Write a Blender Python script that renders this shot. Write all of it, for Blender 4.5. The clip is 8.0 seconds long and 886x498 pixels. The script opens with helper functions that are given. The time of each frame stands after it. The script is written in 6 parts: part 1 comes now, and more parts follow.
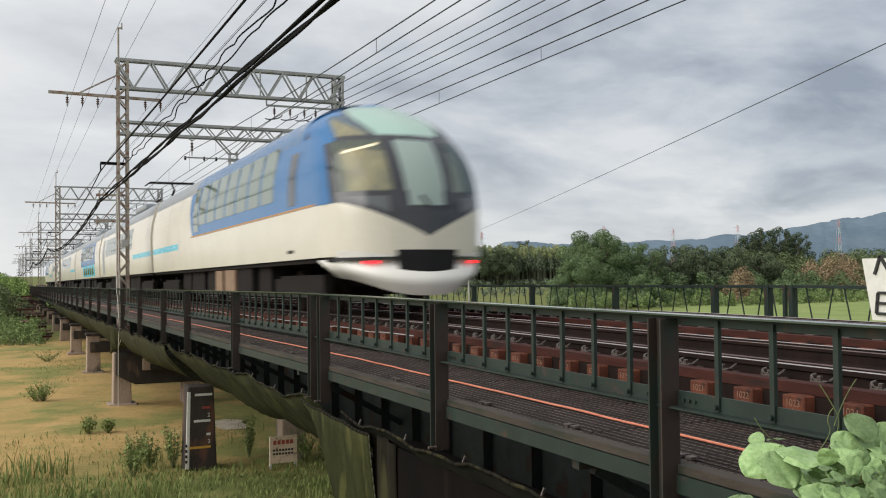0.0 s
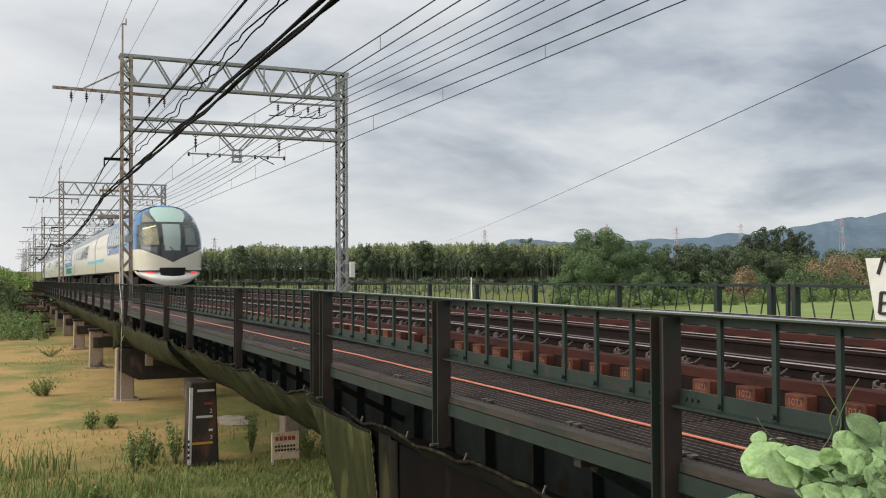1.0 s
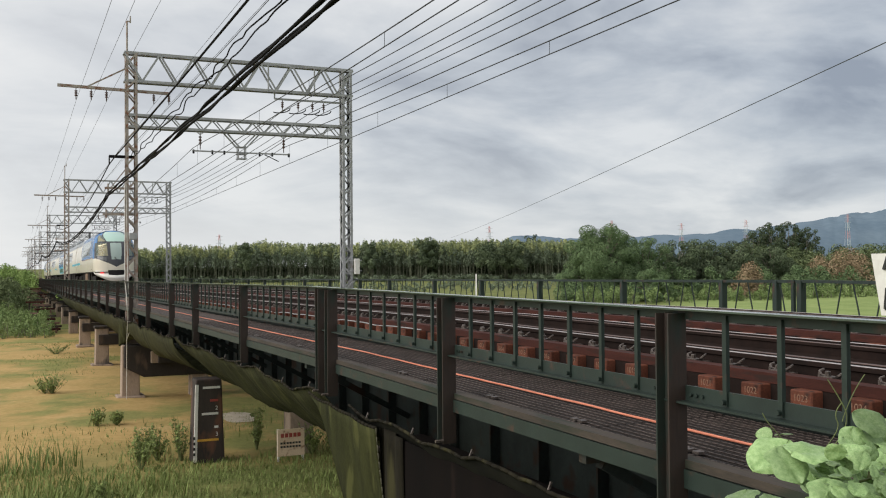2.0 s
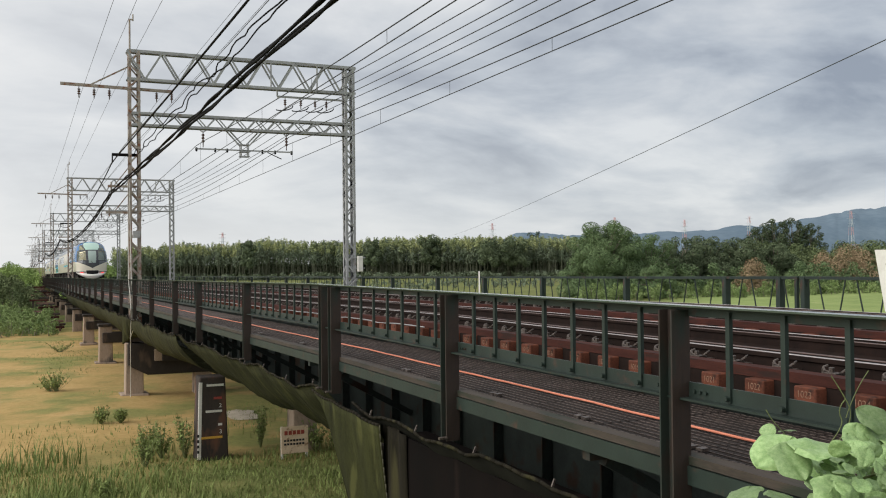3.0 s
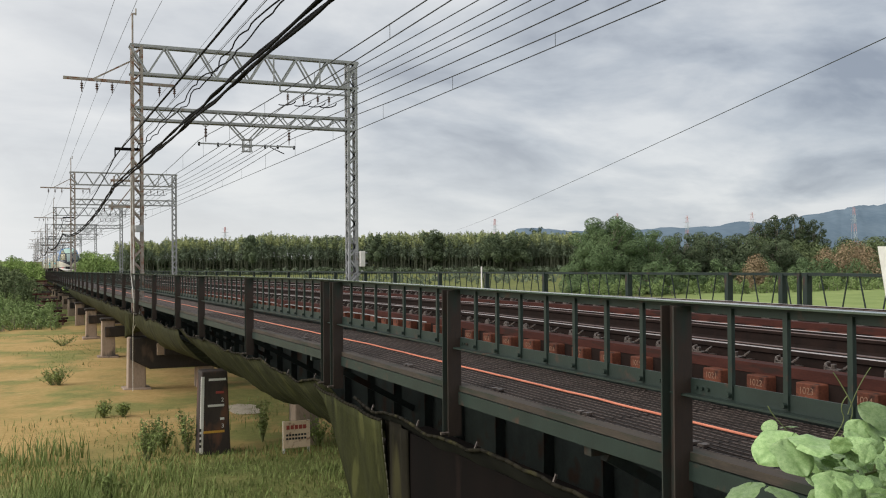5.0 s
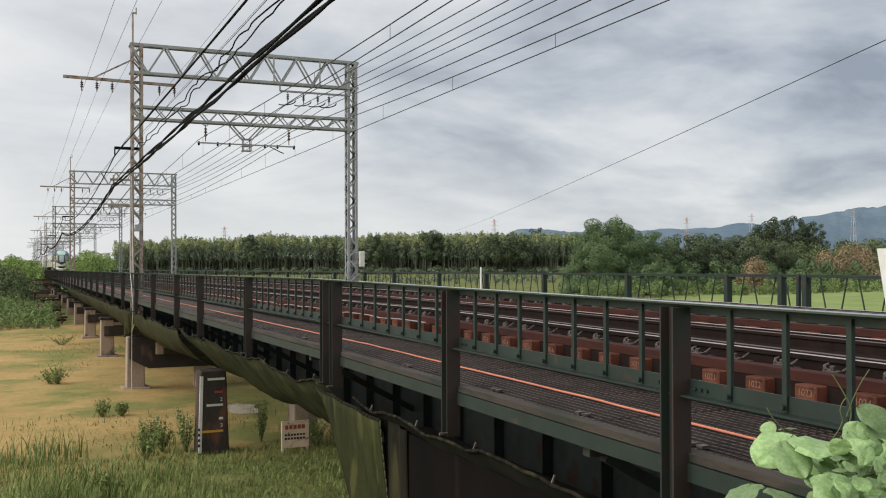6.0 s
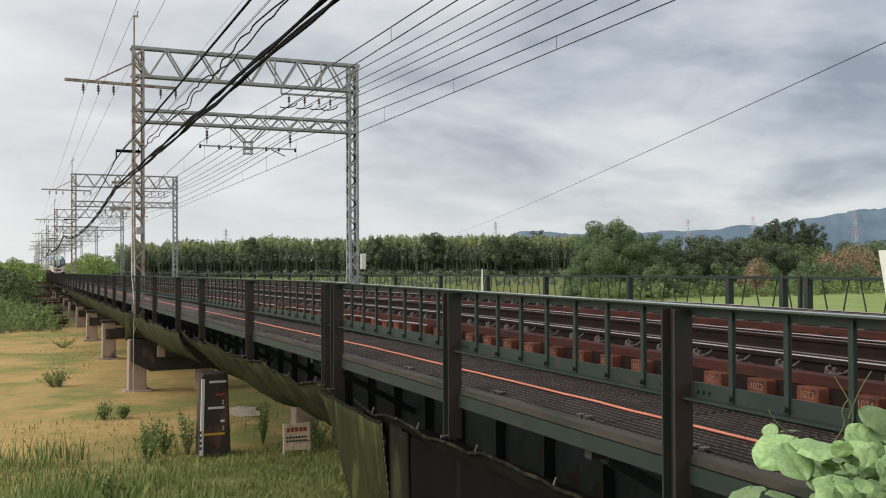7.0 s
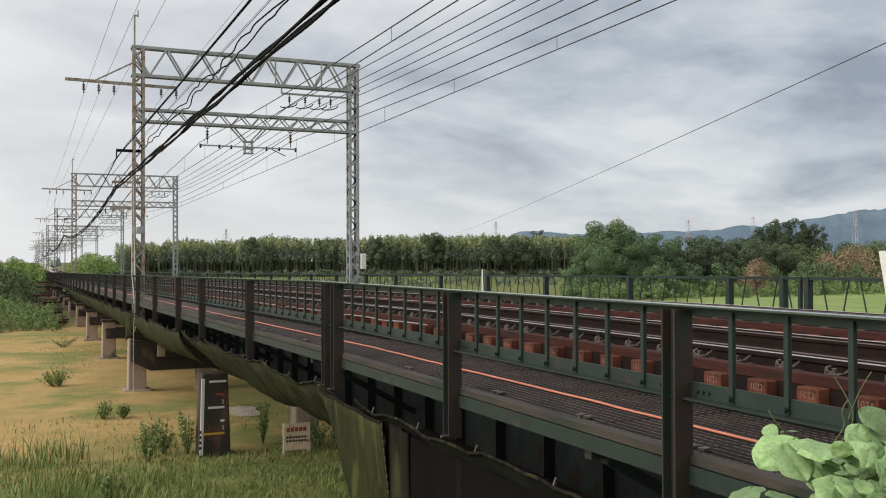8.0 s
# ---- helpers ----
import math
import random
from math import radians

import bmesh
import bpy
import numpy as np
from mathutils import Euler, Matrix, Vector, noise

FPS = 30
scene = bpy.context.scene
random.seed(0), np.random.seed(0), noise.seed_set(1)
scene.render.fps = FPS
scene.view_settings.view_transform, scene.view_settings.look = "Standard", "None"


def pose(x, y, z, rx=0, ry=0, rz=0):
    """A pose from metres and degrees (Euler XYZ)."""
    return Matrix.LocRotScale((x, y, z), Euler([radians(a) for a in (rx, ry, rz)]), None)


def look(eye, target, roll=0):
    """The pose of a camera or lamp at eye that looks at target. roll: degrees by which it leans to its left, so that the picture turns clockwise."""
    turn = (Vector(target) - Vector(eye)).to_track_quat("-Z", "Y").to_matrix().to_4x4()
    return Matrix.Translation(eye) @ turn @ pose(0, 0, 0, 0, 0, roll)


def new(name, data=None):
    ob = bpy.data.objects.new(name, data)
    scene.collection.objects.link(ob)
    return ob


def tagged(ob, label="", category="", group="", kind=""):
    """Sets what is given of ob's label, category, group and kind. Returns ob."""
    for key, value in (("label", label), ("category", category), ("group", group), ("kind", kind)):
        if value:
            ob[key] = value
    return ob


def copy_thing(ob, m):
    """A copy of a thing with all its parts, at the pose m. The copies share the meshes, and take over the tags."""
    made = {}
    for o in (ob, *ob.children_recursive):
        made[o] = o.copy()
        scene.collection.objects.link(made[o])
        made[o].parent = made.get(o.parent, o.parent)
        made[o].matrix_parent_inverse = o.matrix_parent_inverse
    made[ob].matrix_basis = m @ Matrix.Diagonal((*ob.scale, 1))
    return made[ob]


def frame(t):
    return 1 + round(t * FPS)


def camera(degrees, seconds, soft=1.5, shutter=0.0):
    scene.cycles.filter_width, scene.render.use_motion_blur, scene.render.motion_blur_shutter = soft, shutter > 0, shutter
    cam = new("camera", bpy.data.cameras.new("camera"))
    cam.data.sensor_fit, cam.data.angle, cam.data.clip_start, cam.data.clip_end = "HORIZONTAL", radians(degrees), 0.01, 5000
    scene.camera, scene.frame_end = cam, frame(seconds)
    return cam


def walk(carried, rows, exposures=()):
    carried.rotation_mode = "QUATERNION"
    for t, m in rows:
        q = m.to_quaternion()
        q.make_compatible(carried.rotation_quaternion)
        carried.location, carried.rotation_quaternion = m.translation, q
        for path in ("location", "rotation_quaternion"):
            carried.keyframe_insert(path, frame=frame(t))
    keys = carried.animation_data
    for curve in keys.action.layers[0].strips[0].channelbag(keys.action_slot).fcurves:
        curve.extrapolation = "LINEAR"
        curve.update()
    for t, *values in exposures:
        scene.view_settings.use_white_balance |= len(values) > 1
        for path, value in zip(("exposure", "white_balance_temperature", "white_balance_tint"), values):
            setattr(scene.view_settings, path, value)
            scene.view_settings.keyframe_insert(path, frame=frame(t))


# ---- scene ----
EYE = (0.0, 0.0, 0.0)          # the lens; the bridge runs along +y, all heights are from the lens
cam = camera(50.48, 8.0, soft=1.1, shutter=0.5)
TURNS = [  # seconds, turn to the right of the track's line, tilt up, lean (degrees)
    (0.0, 24.887, 1.341, -0.618),
    (0.5, 24.847, 1.263, -0.434),
    (1.0, 24.708, 1.181, -0.306),
    (1.5, 24.568, 1.070, -0.335),
    (3.0, 24.233, 0.809, -0.596),
    (3.5, 24.229, 0.699, -0.570),
    (4.0, 24.196, 0.627, -0.521),
    (4.5, 24.102, 0.524, -0.520),
    (6.0, 24.125, 0.545, -0.194),
    (6.5, 24.120, 0.510, -0.216),
    (7.0, 24.044, 0.689, -0.275),
    (7.5, 24.016, 0.741, -0.259),
    (8.0, 24.033, 0.688, -0.194),
]


def heading(turn, tilt, lean):
    a, b = radians(turn), radians(tilt)
    return look(EYE, (math.sin(a) * math.cos(b), math.cos(a) * math.cos(b), math.sin(b)), lean)


walk(cam, [(t, heading(a, b, c)) for t, a, b, c in TURNS], exposures=[(0.0, 0.0), (8.0, 0.0)])

# ---- world and sun ----
SUN_WAY = Vector((-0.84, 0.05, 0.54)).normalized()   # towards the veiled sun


def make_world():
    w = bpy.data.worlds.new("overcast_sky")
    w.use_nodes = True
    n, l = w.node_tree.nodes, w.node_tree.links
    n.clear()
    out, bg, tc = n.new("ShaderNodeOutputWorld"), n.new("ShaderNodeBackground"), n.new("ShaderNodeTexCoord")
    sky = n.new("ShaderNodeTexSky")
    sky.sky_type, sky.sun_disc, sky.sun_elevation, sky.sun_rotation = "NISHITA", False, math.asin(SUN_WAY.z), math.atan2(SUN_WAY.x, SUN_WAY.y)
    dim = n.new("ShaderNodeMix")
    dim.data_type, dim.blend_type = "RGBA", "MULTIPLY"
    dim.inputs["Factor"].default_value = 1.0
    dim.inputs["B"].default_value = (0.10, 0.10, 0.10, 1)
    l.new(sky.outputs[0], dim.inputs["A"])
    # a layer of stratocumulus: the direction laid out on a flat cloud base
    sep, zz = n.new("ShaderNodeSeparateXYZ"), n.new("ShaderNodeMath")
    l.new(tc.outputs["Generated"], sep.inputs[0])
    zz.operation = "ADD"
    zz.inputs[1].default_value = 0.30
    l.new(sep.outputs[2], zz.inputs[0])
    zmax = n.new("ShaderNodeMath")
    zmax.operation = "MAXIMUM"
    zmax.inputs[1].default_value = 0.05
    l.new(zz.outputs[0], zmax.inputs[0])
    div = n.new("ShaderNodeVectorMath")
    div.operation = "DIVIDE"
    comb = n.new("ShaderNodeCombineXYZ")
    for i in range(3):
        l.new(zmax.outputs[0], comb.inputs[i])
    l.new(tc.outputs["Generated"], div.inputs[0])
    l.new(comb.outputs[0], div.inputs[1])
    rot = n.new("ShaderNodeMapping")
    rot.inputs["Rotation"].default_value = (0, 0, radians(24))
    rot.inputs["Scale"].default_value = (0.85, 1.0, 1.0)
    rot.inputs["Location"].default_value = (1.7, 0.35, 0.0)
    l.new(div.outputs[0], rot.inputs["Vector"])
    noise_a, noise_b = n.new("ShaderNodeTexNoise"), n.new("ShaderNodeTexNoise")
    for nz, sc, det, dist in ((noise_a, 1.9, 7.0, 0.3), (noise_b, 5.0, 8.0, 0.4)):
        nz.inputs["Scale"].default_value, nz.inputs["Detail"].default_value = sc, det
        nz.inputs["Roughness"].default_value, nz.inputs["Distortion"].default_value = 0.55, dist
        l.new(rot.outputs[0], nz.inputs["Vector"])
    mixn = n.new("ShaderNodeMix")
    mixn.inputs["Factor"].default_value = 0.2
    l.new(noise_a.outputs[0], mixn.inputs["A"])
    l.new(noise_b.outputs[0], mixn.inputs["B"])
    ramp = n.new("ShaderNodeValToRGB")
    e = ramp.color_ramp.elements
    e[0].position, e[0].color = 0.38, (0.31, 0.35, 0.42, 1)
    e[1].position, e[1].color = 0.62, (0.75, 0.772, 0.795, 1)
    mid = e.new(0.48)
    mid.color = (0.485, 0.53, 0.592, 1)
    l.new(mixn.outputs[0], ramp.inputs[0])
    # paler, warmer air low down
    low = n.new("ShaderNodeMapRange")
    low.inputs["From Min"].default_value, low.inputs["From Max"].default_value = 0.0, 0.15
    low.inputs["To Min"].default_value, low.inputs["To Max"].default_value = 0.9, 0.0
    l.new(sep.outputs[2], low.inputs[0])
    hz = n.new("ShaderNodeMix")
    hz.data_type = "RGBA"
    hz.inputs["B"].default_value = (0.78, 0.805, 0.82, 1)
    # thinner cloud along the line of the bridge
    ahead, way_on, both = n.new("ShaderNodeVectorMath"), n.new("ShaderNodeMapRange"), n.new("ShaderNodeMath")
    ahead.operation, both.operation = "DOT_PRODUCT", "MULTIPLY"
    ahead.inputs[1].default_value = (-0.2, 0.98, 0.0)
    l.new(tc.outputs["Generated"], ahead.inputs[0])
    way_on.inputs["From Min"].default_value, way_on.inputs["From Max"].default_value = 0.5, 0.9
    way_on.inputs["To Min"].default_value, way_on.inputs["To Max"].default_value = 0.22, 1.0
    l.new(ahead.outputs["Value"], way_on.inputs[0])
    l.new(low.outputs[0], both.inputs[0])
    l.new(way_on.outputs[0], both.inputs[1])
    l.new(both.outputs[0], hz.inputs["Factor"])
    l.new(ramp.outputs[0], hz.inputs["A"])
    fin = n.new("ShaderNodeMix")
    fin.data_type = "RGBA"
    fin.inputs["Factor"].default_value = 0.9
    l.new(dim.outputs["Result"], fin.inputs["A"])
    l.new(hz.outputs["Result"], fin.inputs["B"])
    # the veiled sun lights the cloud around it
    dot, gl = n.new("ShaderNodeVectorMath"), n.new("ShaderNodeMapRange")
    dot.operation = "DOT_PRODUCT"
    dot.inputs[1].default_value = SUN_WAY
    l.new(tc.outputs["Generated"], dot.inputs[0])
    gl.interpolation_type = "SMOOTHSTEP"
    gl.inputs["From Min"].default_value, gl.inputs["From Max"].default_value = -0.55, 1.0
    gl.inputs["To Min"].default_value, gl.inputs["To Max"].default_value = 0.0, 0.95
    l.new(dot.outputs["Value"], gl.inputs[0])
    veil = n.new("ShaderNodeMix")
    veil.data_type = "RGBA"
    veil.inputs["B"].default_value = (1.0, 0.99, 0.97, 1)
    l.new(gl.outputs[0], veil.inputs["Factor"])
    l.new(fin.outputs["Result"], veil.inputs["A"])
    l.new(veil.outputs["Result"], bg.inputs[0])
    bg.inputs[1].default_value = 1.0
    l.new(bg.outputs[0], out.inputs[0])
    scene.world = w


make_world()
sun = new("sun", bpy.data.lights.new("sun", "SUN"))
sun.data.energy, sun.data.angle, sun.data.color = 2.2, radians(60), (1.0, 0.96, 0.9)
sun.matrix_world = look(SUN_WAY * 80, (0, 0, 0))

# ---- materials ----
def material(name, a, b=None, rough=0.7, metal=0.0, scale=6.0, fine=60.0, bump=0.15, stretch=(1, 1, 1), wear=None, wear_at=0.62,
             per_object=0.0, spec=0.4, alpha_noise=None, rough_var=0.15, island=0.0):
    """Two colours mixed by noise at two scales, an optional third for wear, with fine relief."""
    m = bpy.data.materials.new(name)
    m.use_nodes = True
    n, l = m.node_tree.nodes, m.node_tree.links
    bs = n["Principled BSDF"]
    b = b or tuple(c * 0.7 for c in a)
    tc, mp = n.new("ShaderNodeTexCoord"), n.new("ShaderNodeMapping")
    mp.inputs["Scale"].default_value = stretch
    l.new(tc.outputs["Object"], mp.inputs[0])
    big, small = n.new("ShaderNodeTexNoise"), n.new("ShaderNodeTexNoise")
    for nz, sc in ((big, scale), (small, fine)):
        nz.inputs["Scale"].default_value, nz.inputs["Detail"].default_value, nz.inputs["Roughness"].default_value = sc, 5, 0.6
        l.new(mp.outputs[0], nz.inputs["Vector"])
    avg = n.new("ShaderNodeMix")
    avg.inputs["Factor"].default_value = 0.4
    l.new(big.outputs[0], avg.inputs["A"])
    l.new(small.outputs[0], avg.inputs["B"])
    rp = n.new("ShaderNodeValToRGB")
    rp.color_ramp.elements[0].position, rp.color_ramp.elements[0].color = 0.36, (*b, 1)
    rp.color_ramp.elements[1].position, rp.color_ramp.elements[1].color = 0.62, (*a, 1)
    l.new(avg.outputs[0], rp.inputs[0])
    col = rp.outputs[0]
    if wear:
        wn, wr, wm = n.new("ShaderNodeTexNoise"), n.new("ShaderNodeValToRGB"), n.new("ShaderNodeMix")
        wn.inputs["Scale"].default_value, wn.inputs["Detail"].default_value = scale * 1.7, 7
        l.new(mp.outputs[0], wn.inputs["Vector"])
        wr.color_ramp.elements[0].position, wr.color_ramp.elements[1].position = wear_at - 0.06, wear_at + 0.06
        l.new(wn.outputs[0], wr.inputs[0])
        wm.data_type = "RGBA"
        wm.inputs["B"].default_value = (*wear, 1)
        l.new(wr.outputs[0], wm.inputs["Factor"])
        l.new(col, wm.inputs["A"])
        col = wm.outputs["Result"]
    if per_object or island:
        oi, mr, hs = n.new("ShaderNodeObjectInfo"), n.new("ShaderNodeMapRange"), n.new("ShaderNodeHueSaturation")
        src = oi.outputs["Random"]
        if island:
            src = n.new("ShaderNodeNewGeometry").outputs["Random Per Island"]
        k = per_object or island
        mr.inputs["To Min"].default_value, mr.inputs["To Max"].default_value = 1 - k, 1 + k
        l.new(src, mr.inputs[0])
        l.new(mr.outputs[0], hs.inputs["Value"])
        l.new(col, hs.inputs["Color"])
        col = hs.outputs[0]
    l.new(col, bs.inputs["Base Color"])
    rr = n.new("ShaderNodeMapRange")
    rr.inputs["To Min"].default_value, rr.inputs["To Max"].default_value = max(0.03, rough - rough_var), min(1, rough + rough_var)
    l.new(small.outputs[0], rr.inputs[0])
    l.new(rr.outputs[0], bs.inputs["Roughness"])
    bs.inputs["Metallic"].default_value = metal
    bs.inputs["Specular IOR Level"].default_value = spec
    if bump:
        bp = n.new("ShaderNodeBump")
        bp.inputs["Strength"].default_value, bp.inputs["Distance"].default_value = bump, 0.02
        l.new(avg.outputs[0], bp.inputs["Height"])
        l.new(bp.outputs[0], bs.inputs["Normal"])
    return m


def glass(name, tint, rough=0.03, metal=0.0, alpha=1.0):
    """Dark coach glass: a glossy coat over a deep tint."""
    m = bpy.data.materials.new(name)
    m.use_nodes = True
    bs = m.node_tree.nodes["Principled BSDF"]
    bs.inputs["Base Color"].default_value = (*tint, 1)
    bs.inputs["Roughness"].default_value, bs.inputs["Metallic"].default_value = rough, metal
    bs.inputs["Specular IOR Level"].default_value = 0.8
    bs.inputs["Alpha"].default_value = alpha
    return m


def glow(name, colour, strength):
    m = bpy.data.materials.new(name)
    m.use_nodes = True
    bs = m.node_tree.nodes["Principled BSDF"]
    bs.inputs["Base Color"].default_value = (*colour, 1)
    bs.inputs["Emission Color"].default_value = (*colour, 1)
    bs.inputs["Emission Strength"].default_value = strength
    return m


GREEN_STEEL = material("green_painted_steel", (0.022, 0.037, 0.03), (0.014, 0.023, 0.019), rough=0.55, scale=4, fine=70, wear=(0.06, 0.035, 0.025), wear_at=0.66)
BROWN_STEEL = material("rust_brown_steel", (0.046, 0.030, 0.024), (0.024, 0.018, 0.0155), rough=0.6, scale=3, fine=50, stretch=(1, 1, 0.3), wear=(0.022, 0.032, 0.027), wear_at=0.60)
DARK_STEEL = material("dark_girder_paint", (0.046, 0.058, 0.053), (0.026, 0.032, 0.030), rough=0.65, spec=0.15, scale=2, fine=30, wear=(0.045, 0.029, 0.021))
GALV = material("galvanised_steel", (0.40, 0.41, 0.42), (0.24, 0.245, 0.25), rough=0.6, metal=0.1, scale=2, fine=40, wear=(0.2, 0.15, 0.12), wear_at=0.7)
RUSTY_GALV = material("galvanised_steel_with_rust", (0.40, 0.36, 0.32), (0.25, 0.21, 0.185), rough=0.65, metal=0.15, scale=3, fine=40, wear=(0.22, 0.1, 0.055), wear_at=0.58)
CONCRETE = material("stained_concrete", (0.40, 0.31, 0.24), (0.25, 0.185, 0.14), rough=0.9, scale=1.2, fine=25, stretch=(1, 1, 0.4), wear=(0.10, 0.085, 0.07), wear_at=0.6)
# two dark brown concretes, much darker than the plain column concrete
UMBER_CONCRETE = material("umber_concrete", (0.042, 0.034, 0.029), (0.021, 0.0175, 0.015), rough=0.95, scale=1.5, fine=25, stretch=(1, 1, 0.4), wear=(0.085, 0.058, 0.044), wear_at=0.64)
CONCRETE_DARK = material("dark_rust_flecked_concrete", (0.055, 0.042, 0.036), (0.026, 0.022, 0.02), rough=0.9, scale=1.5, fine=25, stretch=(1, 1, 0.4), wear=(0.13, 0.062, 0.04), wear_at=0.61)
SLEEPER = material("red_brown_sleeper", (0.175, 0.06, 0.035), (0.085, 0.031, 0.02), rough=0.8, spec=0.2, scale=6, fine=60, per_object=0.25, wear=(0.035, 0.02, 0.016), wear_at=0.6)
TIMBER = material("red_guard_timber", (0.078, 0.027, 0.020), (0.040, 0.0145, 0.012), rough=0.8, spec=0.15, scale=3, fine=50, stretch=(3, 0.6, 3), wear=(0.035, 0.02, 0.017))
RAIL_RUST = material("rail_side_rust", (0.024, 0.0145, 0.012), (0.012, 0.0085, 0.0075), rough=0.85, spec=0.12, scale=5, fine=60)
RAIL_HEAD = material("polished_rail_head", (0.62, 0.555, 0.53), (0.42, 0.36, 0.34), rough=0.38, metal=0.85, scale=4, fine=40, stretch=(1, 0.1, 1), bump=0.02)
CLIP = material("weathered_clip_iron", (0.21, 0.175, 0.155), (0.035, 0.028, 0.025), rough=0.45, metal=0.5, scale=20, fine=90)
# pale rib over dark grating: lit tops and shaded gaps put into colour
RIB = material("lit_grating_rib", (0.165, 0.13, 0.115), (0.05, 0.037, 0.033), rough=0.7, scale=3, fine=60, stretch=(1, 0.4, 1))
GRATE = material("walkway_grating", (0.040, 0.028, 0.024), (0.018, 0.0135, 0.0115), rough=0.75, scale=3, fine=60, stretch=(1, 0.4, 1), wear=(0.085, 0.062, 0.052), wear_at=0.66)
# the shade under the deck is put into this wall's colour
ABUTMENT = material("shade_black_concrete", (0.0085, 0.006, 0.0055), (0.004, 0.0035, 0.0035), rough=0.95, scale=1.2, fine=20, stretch=(1, 1, 0.25), wear=(0.02, 0.013, 0.011), wear_at=0.64, spec=0.08)
# net colour near black, carrying the darkness beneath the near deck
NET_DARK = material("shade_dark_net", (0.0125, 0.0125, 0.009), (0.005, 0.005, 0.0045), spec=0.1, rough=0.95, scale=1.6, fine=40)
PLANK = material("weathered_edge_board", (0.075, 0.058, 0.044), (0.028, 0.0225, 0.018), rough=0.8, scale=3, fine=50, stretch=(2, 0.3, 2), wear=(0.022, 0.028, 0.018), wear_at=0.58)
WET_GREEN = material("damp_green_hand_rail", (0.06, 0.09, 0.075), (0.04, 0.06, 0.05), rough=0.10, scale=5, fine=60, bump=0.02, spec=1.0, rough_var=0.06)
GUARD_RAIL = material("dull_guard_rail", (0.17, 0.115, 0.10), (0.09, 0.06, 0.052), rough=0.55, metal=0.4, scale=6, fine=50)
BLACK = material("soot_black", (0.012, 0.012, 0.013), (0.008, 0.008, 0.009), rough=0.85)
ORANGE = material("orange_cable", (0.82, 0.30, 0.19), (0.7, 0.22, 0.13), rough=0.5, scale=4, fine=40)
NET = material("mossy_sheet_net", (0.047, 0.050, 0.018), (0.013, 0.014, 0.0065), rough=0.9, scale=1.6, fine=40, stretch=(0.6, 1.6, 0.5), wear=(0.07, 0.072, 0.026), wear_at=0.64, spec=0.1, bump=0.6)
PALE_SEAM = material("faded_seam", (0.12, 0.115, 0.075), (0.06, 0.058, 0.04), rough=0.9)
OLD_NET = material("brown_stained_net", (0.026, 0.0225, 0.014), (0.010, 0.009, 0.007), rough=0.9, scale=1.4, fine=40, stretch=(1.6, 1.6, 0.3), wear=(0.05, 0.046, 0.022), wear_at=0.62, spec=0.1)
SAND = material("pale_sand", (0.62, 0.55, 0.45), (0.42, 0.36, 0.27), rough=0.95, scale=3, fine=30, spec=0.1)
BEAM = material("weathered_beam", (0.20, 0.12, 0.09), (0.11, 0.065, 0.05), rough=0.9, scale=2, fine=30)
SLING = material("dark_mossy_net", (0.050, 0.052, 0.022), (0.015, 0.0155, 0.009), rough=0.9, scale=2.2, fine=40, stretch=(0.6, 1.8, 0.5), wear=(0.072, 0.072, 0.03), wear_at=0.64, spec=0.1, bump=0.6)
BLACK_CABLE = material("black_cable", (0.007, 0.007, 0.008), (0.004, 0.004, 0.005), rough=0.85, spec=0.15, scale=9, fine=50)
WIRE = material("weathered_copper_wire", (0.07, 0.075, 0.075), (0.04, 0.042, 0.045), rough=0.5, metal=0.5, scale=9, fine=50)
PORCELAIN = material("brown_porcelain", (0.09, 0.045, 0.035), (0.06, 0.03, 0.025), rough=0.25, scale=20, fine=60, bump=0.02)
WHITE_PAINT = material("white_paint", (0.75, 0.74, 0.70), (0.62, 0.60, 0.56), rough=0.6, scale=4, fine=40)
YELLOW_PAINT = material("yellow_paint", (0.65, 0.36, 0.05), (0.5, 0.28, 0.05), rough=0.6, scale=8, fine=40)
RED_PAINT = material("faded_red_paint", (0.4, 0.07, 0.05), (0.28, 0.06, 0.05), rough=0.6, scale=8, fine=40)
INK = material("sign_ink", (0.03, 0.03, 0.03), (0.02, 0.02, 0.02), rough=0.6)
TRAIN_WHITE = material("warm_white_coach_paint", (0.77, 0.725, 0.615), (0.71, 0.665, 0.565), rough=0.22, scale=1.0, fine=14, bump=0.01, spec=0.6, rough_var=0.05)
# coach white raised for the apron, making up for its shading
APRON_WHITE = material("brightened_apron_white", (0.86, 0.85, 0.80), (0.82, 0.80, 0.75), rough=0.25, scale=1.0, fine=14, bump=0.01, spec=0.5, rough_var=0.05)
TRAIN_BLUE = material("clear_blue_coach_paint", (0.04, 0.175, 0.42), (0.036, 0.16, 0.385), rough=0.25, scale=1.0, fine=14, bump=0.01, spec=0.35, rough_var=0.05)
TRAIN_AQUA = material("aqua_coach_band", (0.12, 0.58, 0.75), (0.1, 0.5, 0.68), rough=0.25, scale=1.0, fine=14, bump=0.01)
TRAIN_GOLD = material("gold_coach_line", (0.55, 0.28, 0.08), (0.5, 0.25, 0.07), rough=0.35, metal=0.3)
TRAIN_ROOF = material("coach_roof_grey", (0.33, 0.36, 0.39), (0.26, 0.28, 0.31), rough=0.5)
TRAIN_MASK = material("dark_window_mask", (0.035, 0.038, 0.048), (0.025, 0.027, 0.034), rough=0.12, bump=0.0, spec=0.7, rough_var=0.04)
TRAIN_GLASS = glass("coach_window_glass", (0.38, 0.48, 0.45), 0.06, alpha=0.85)
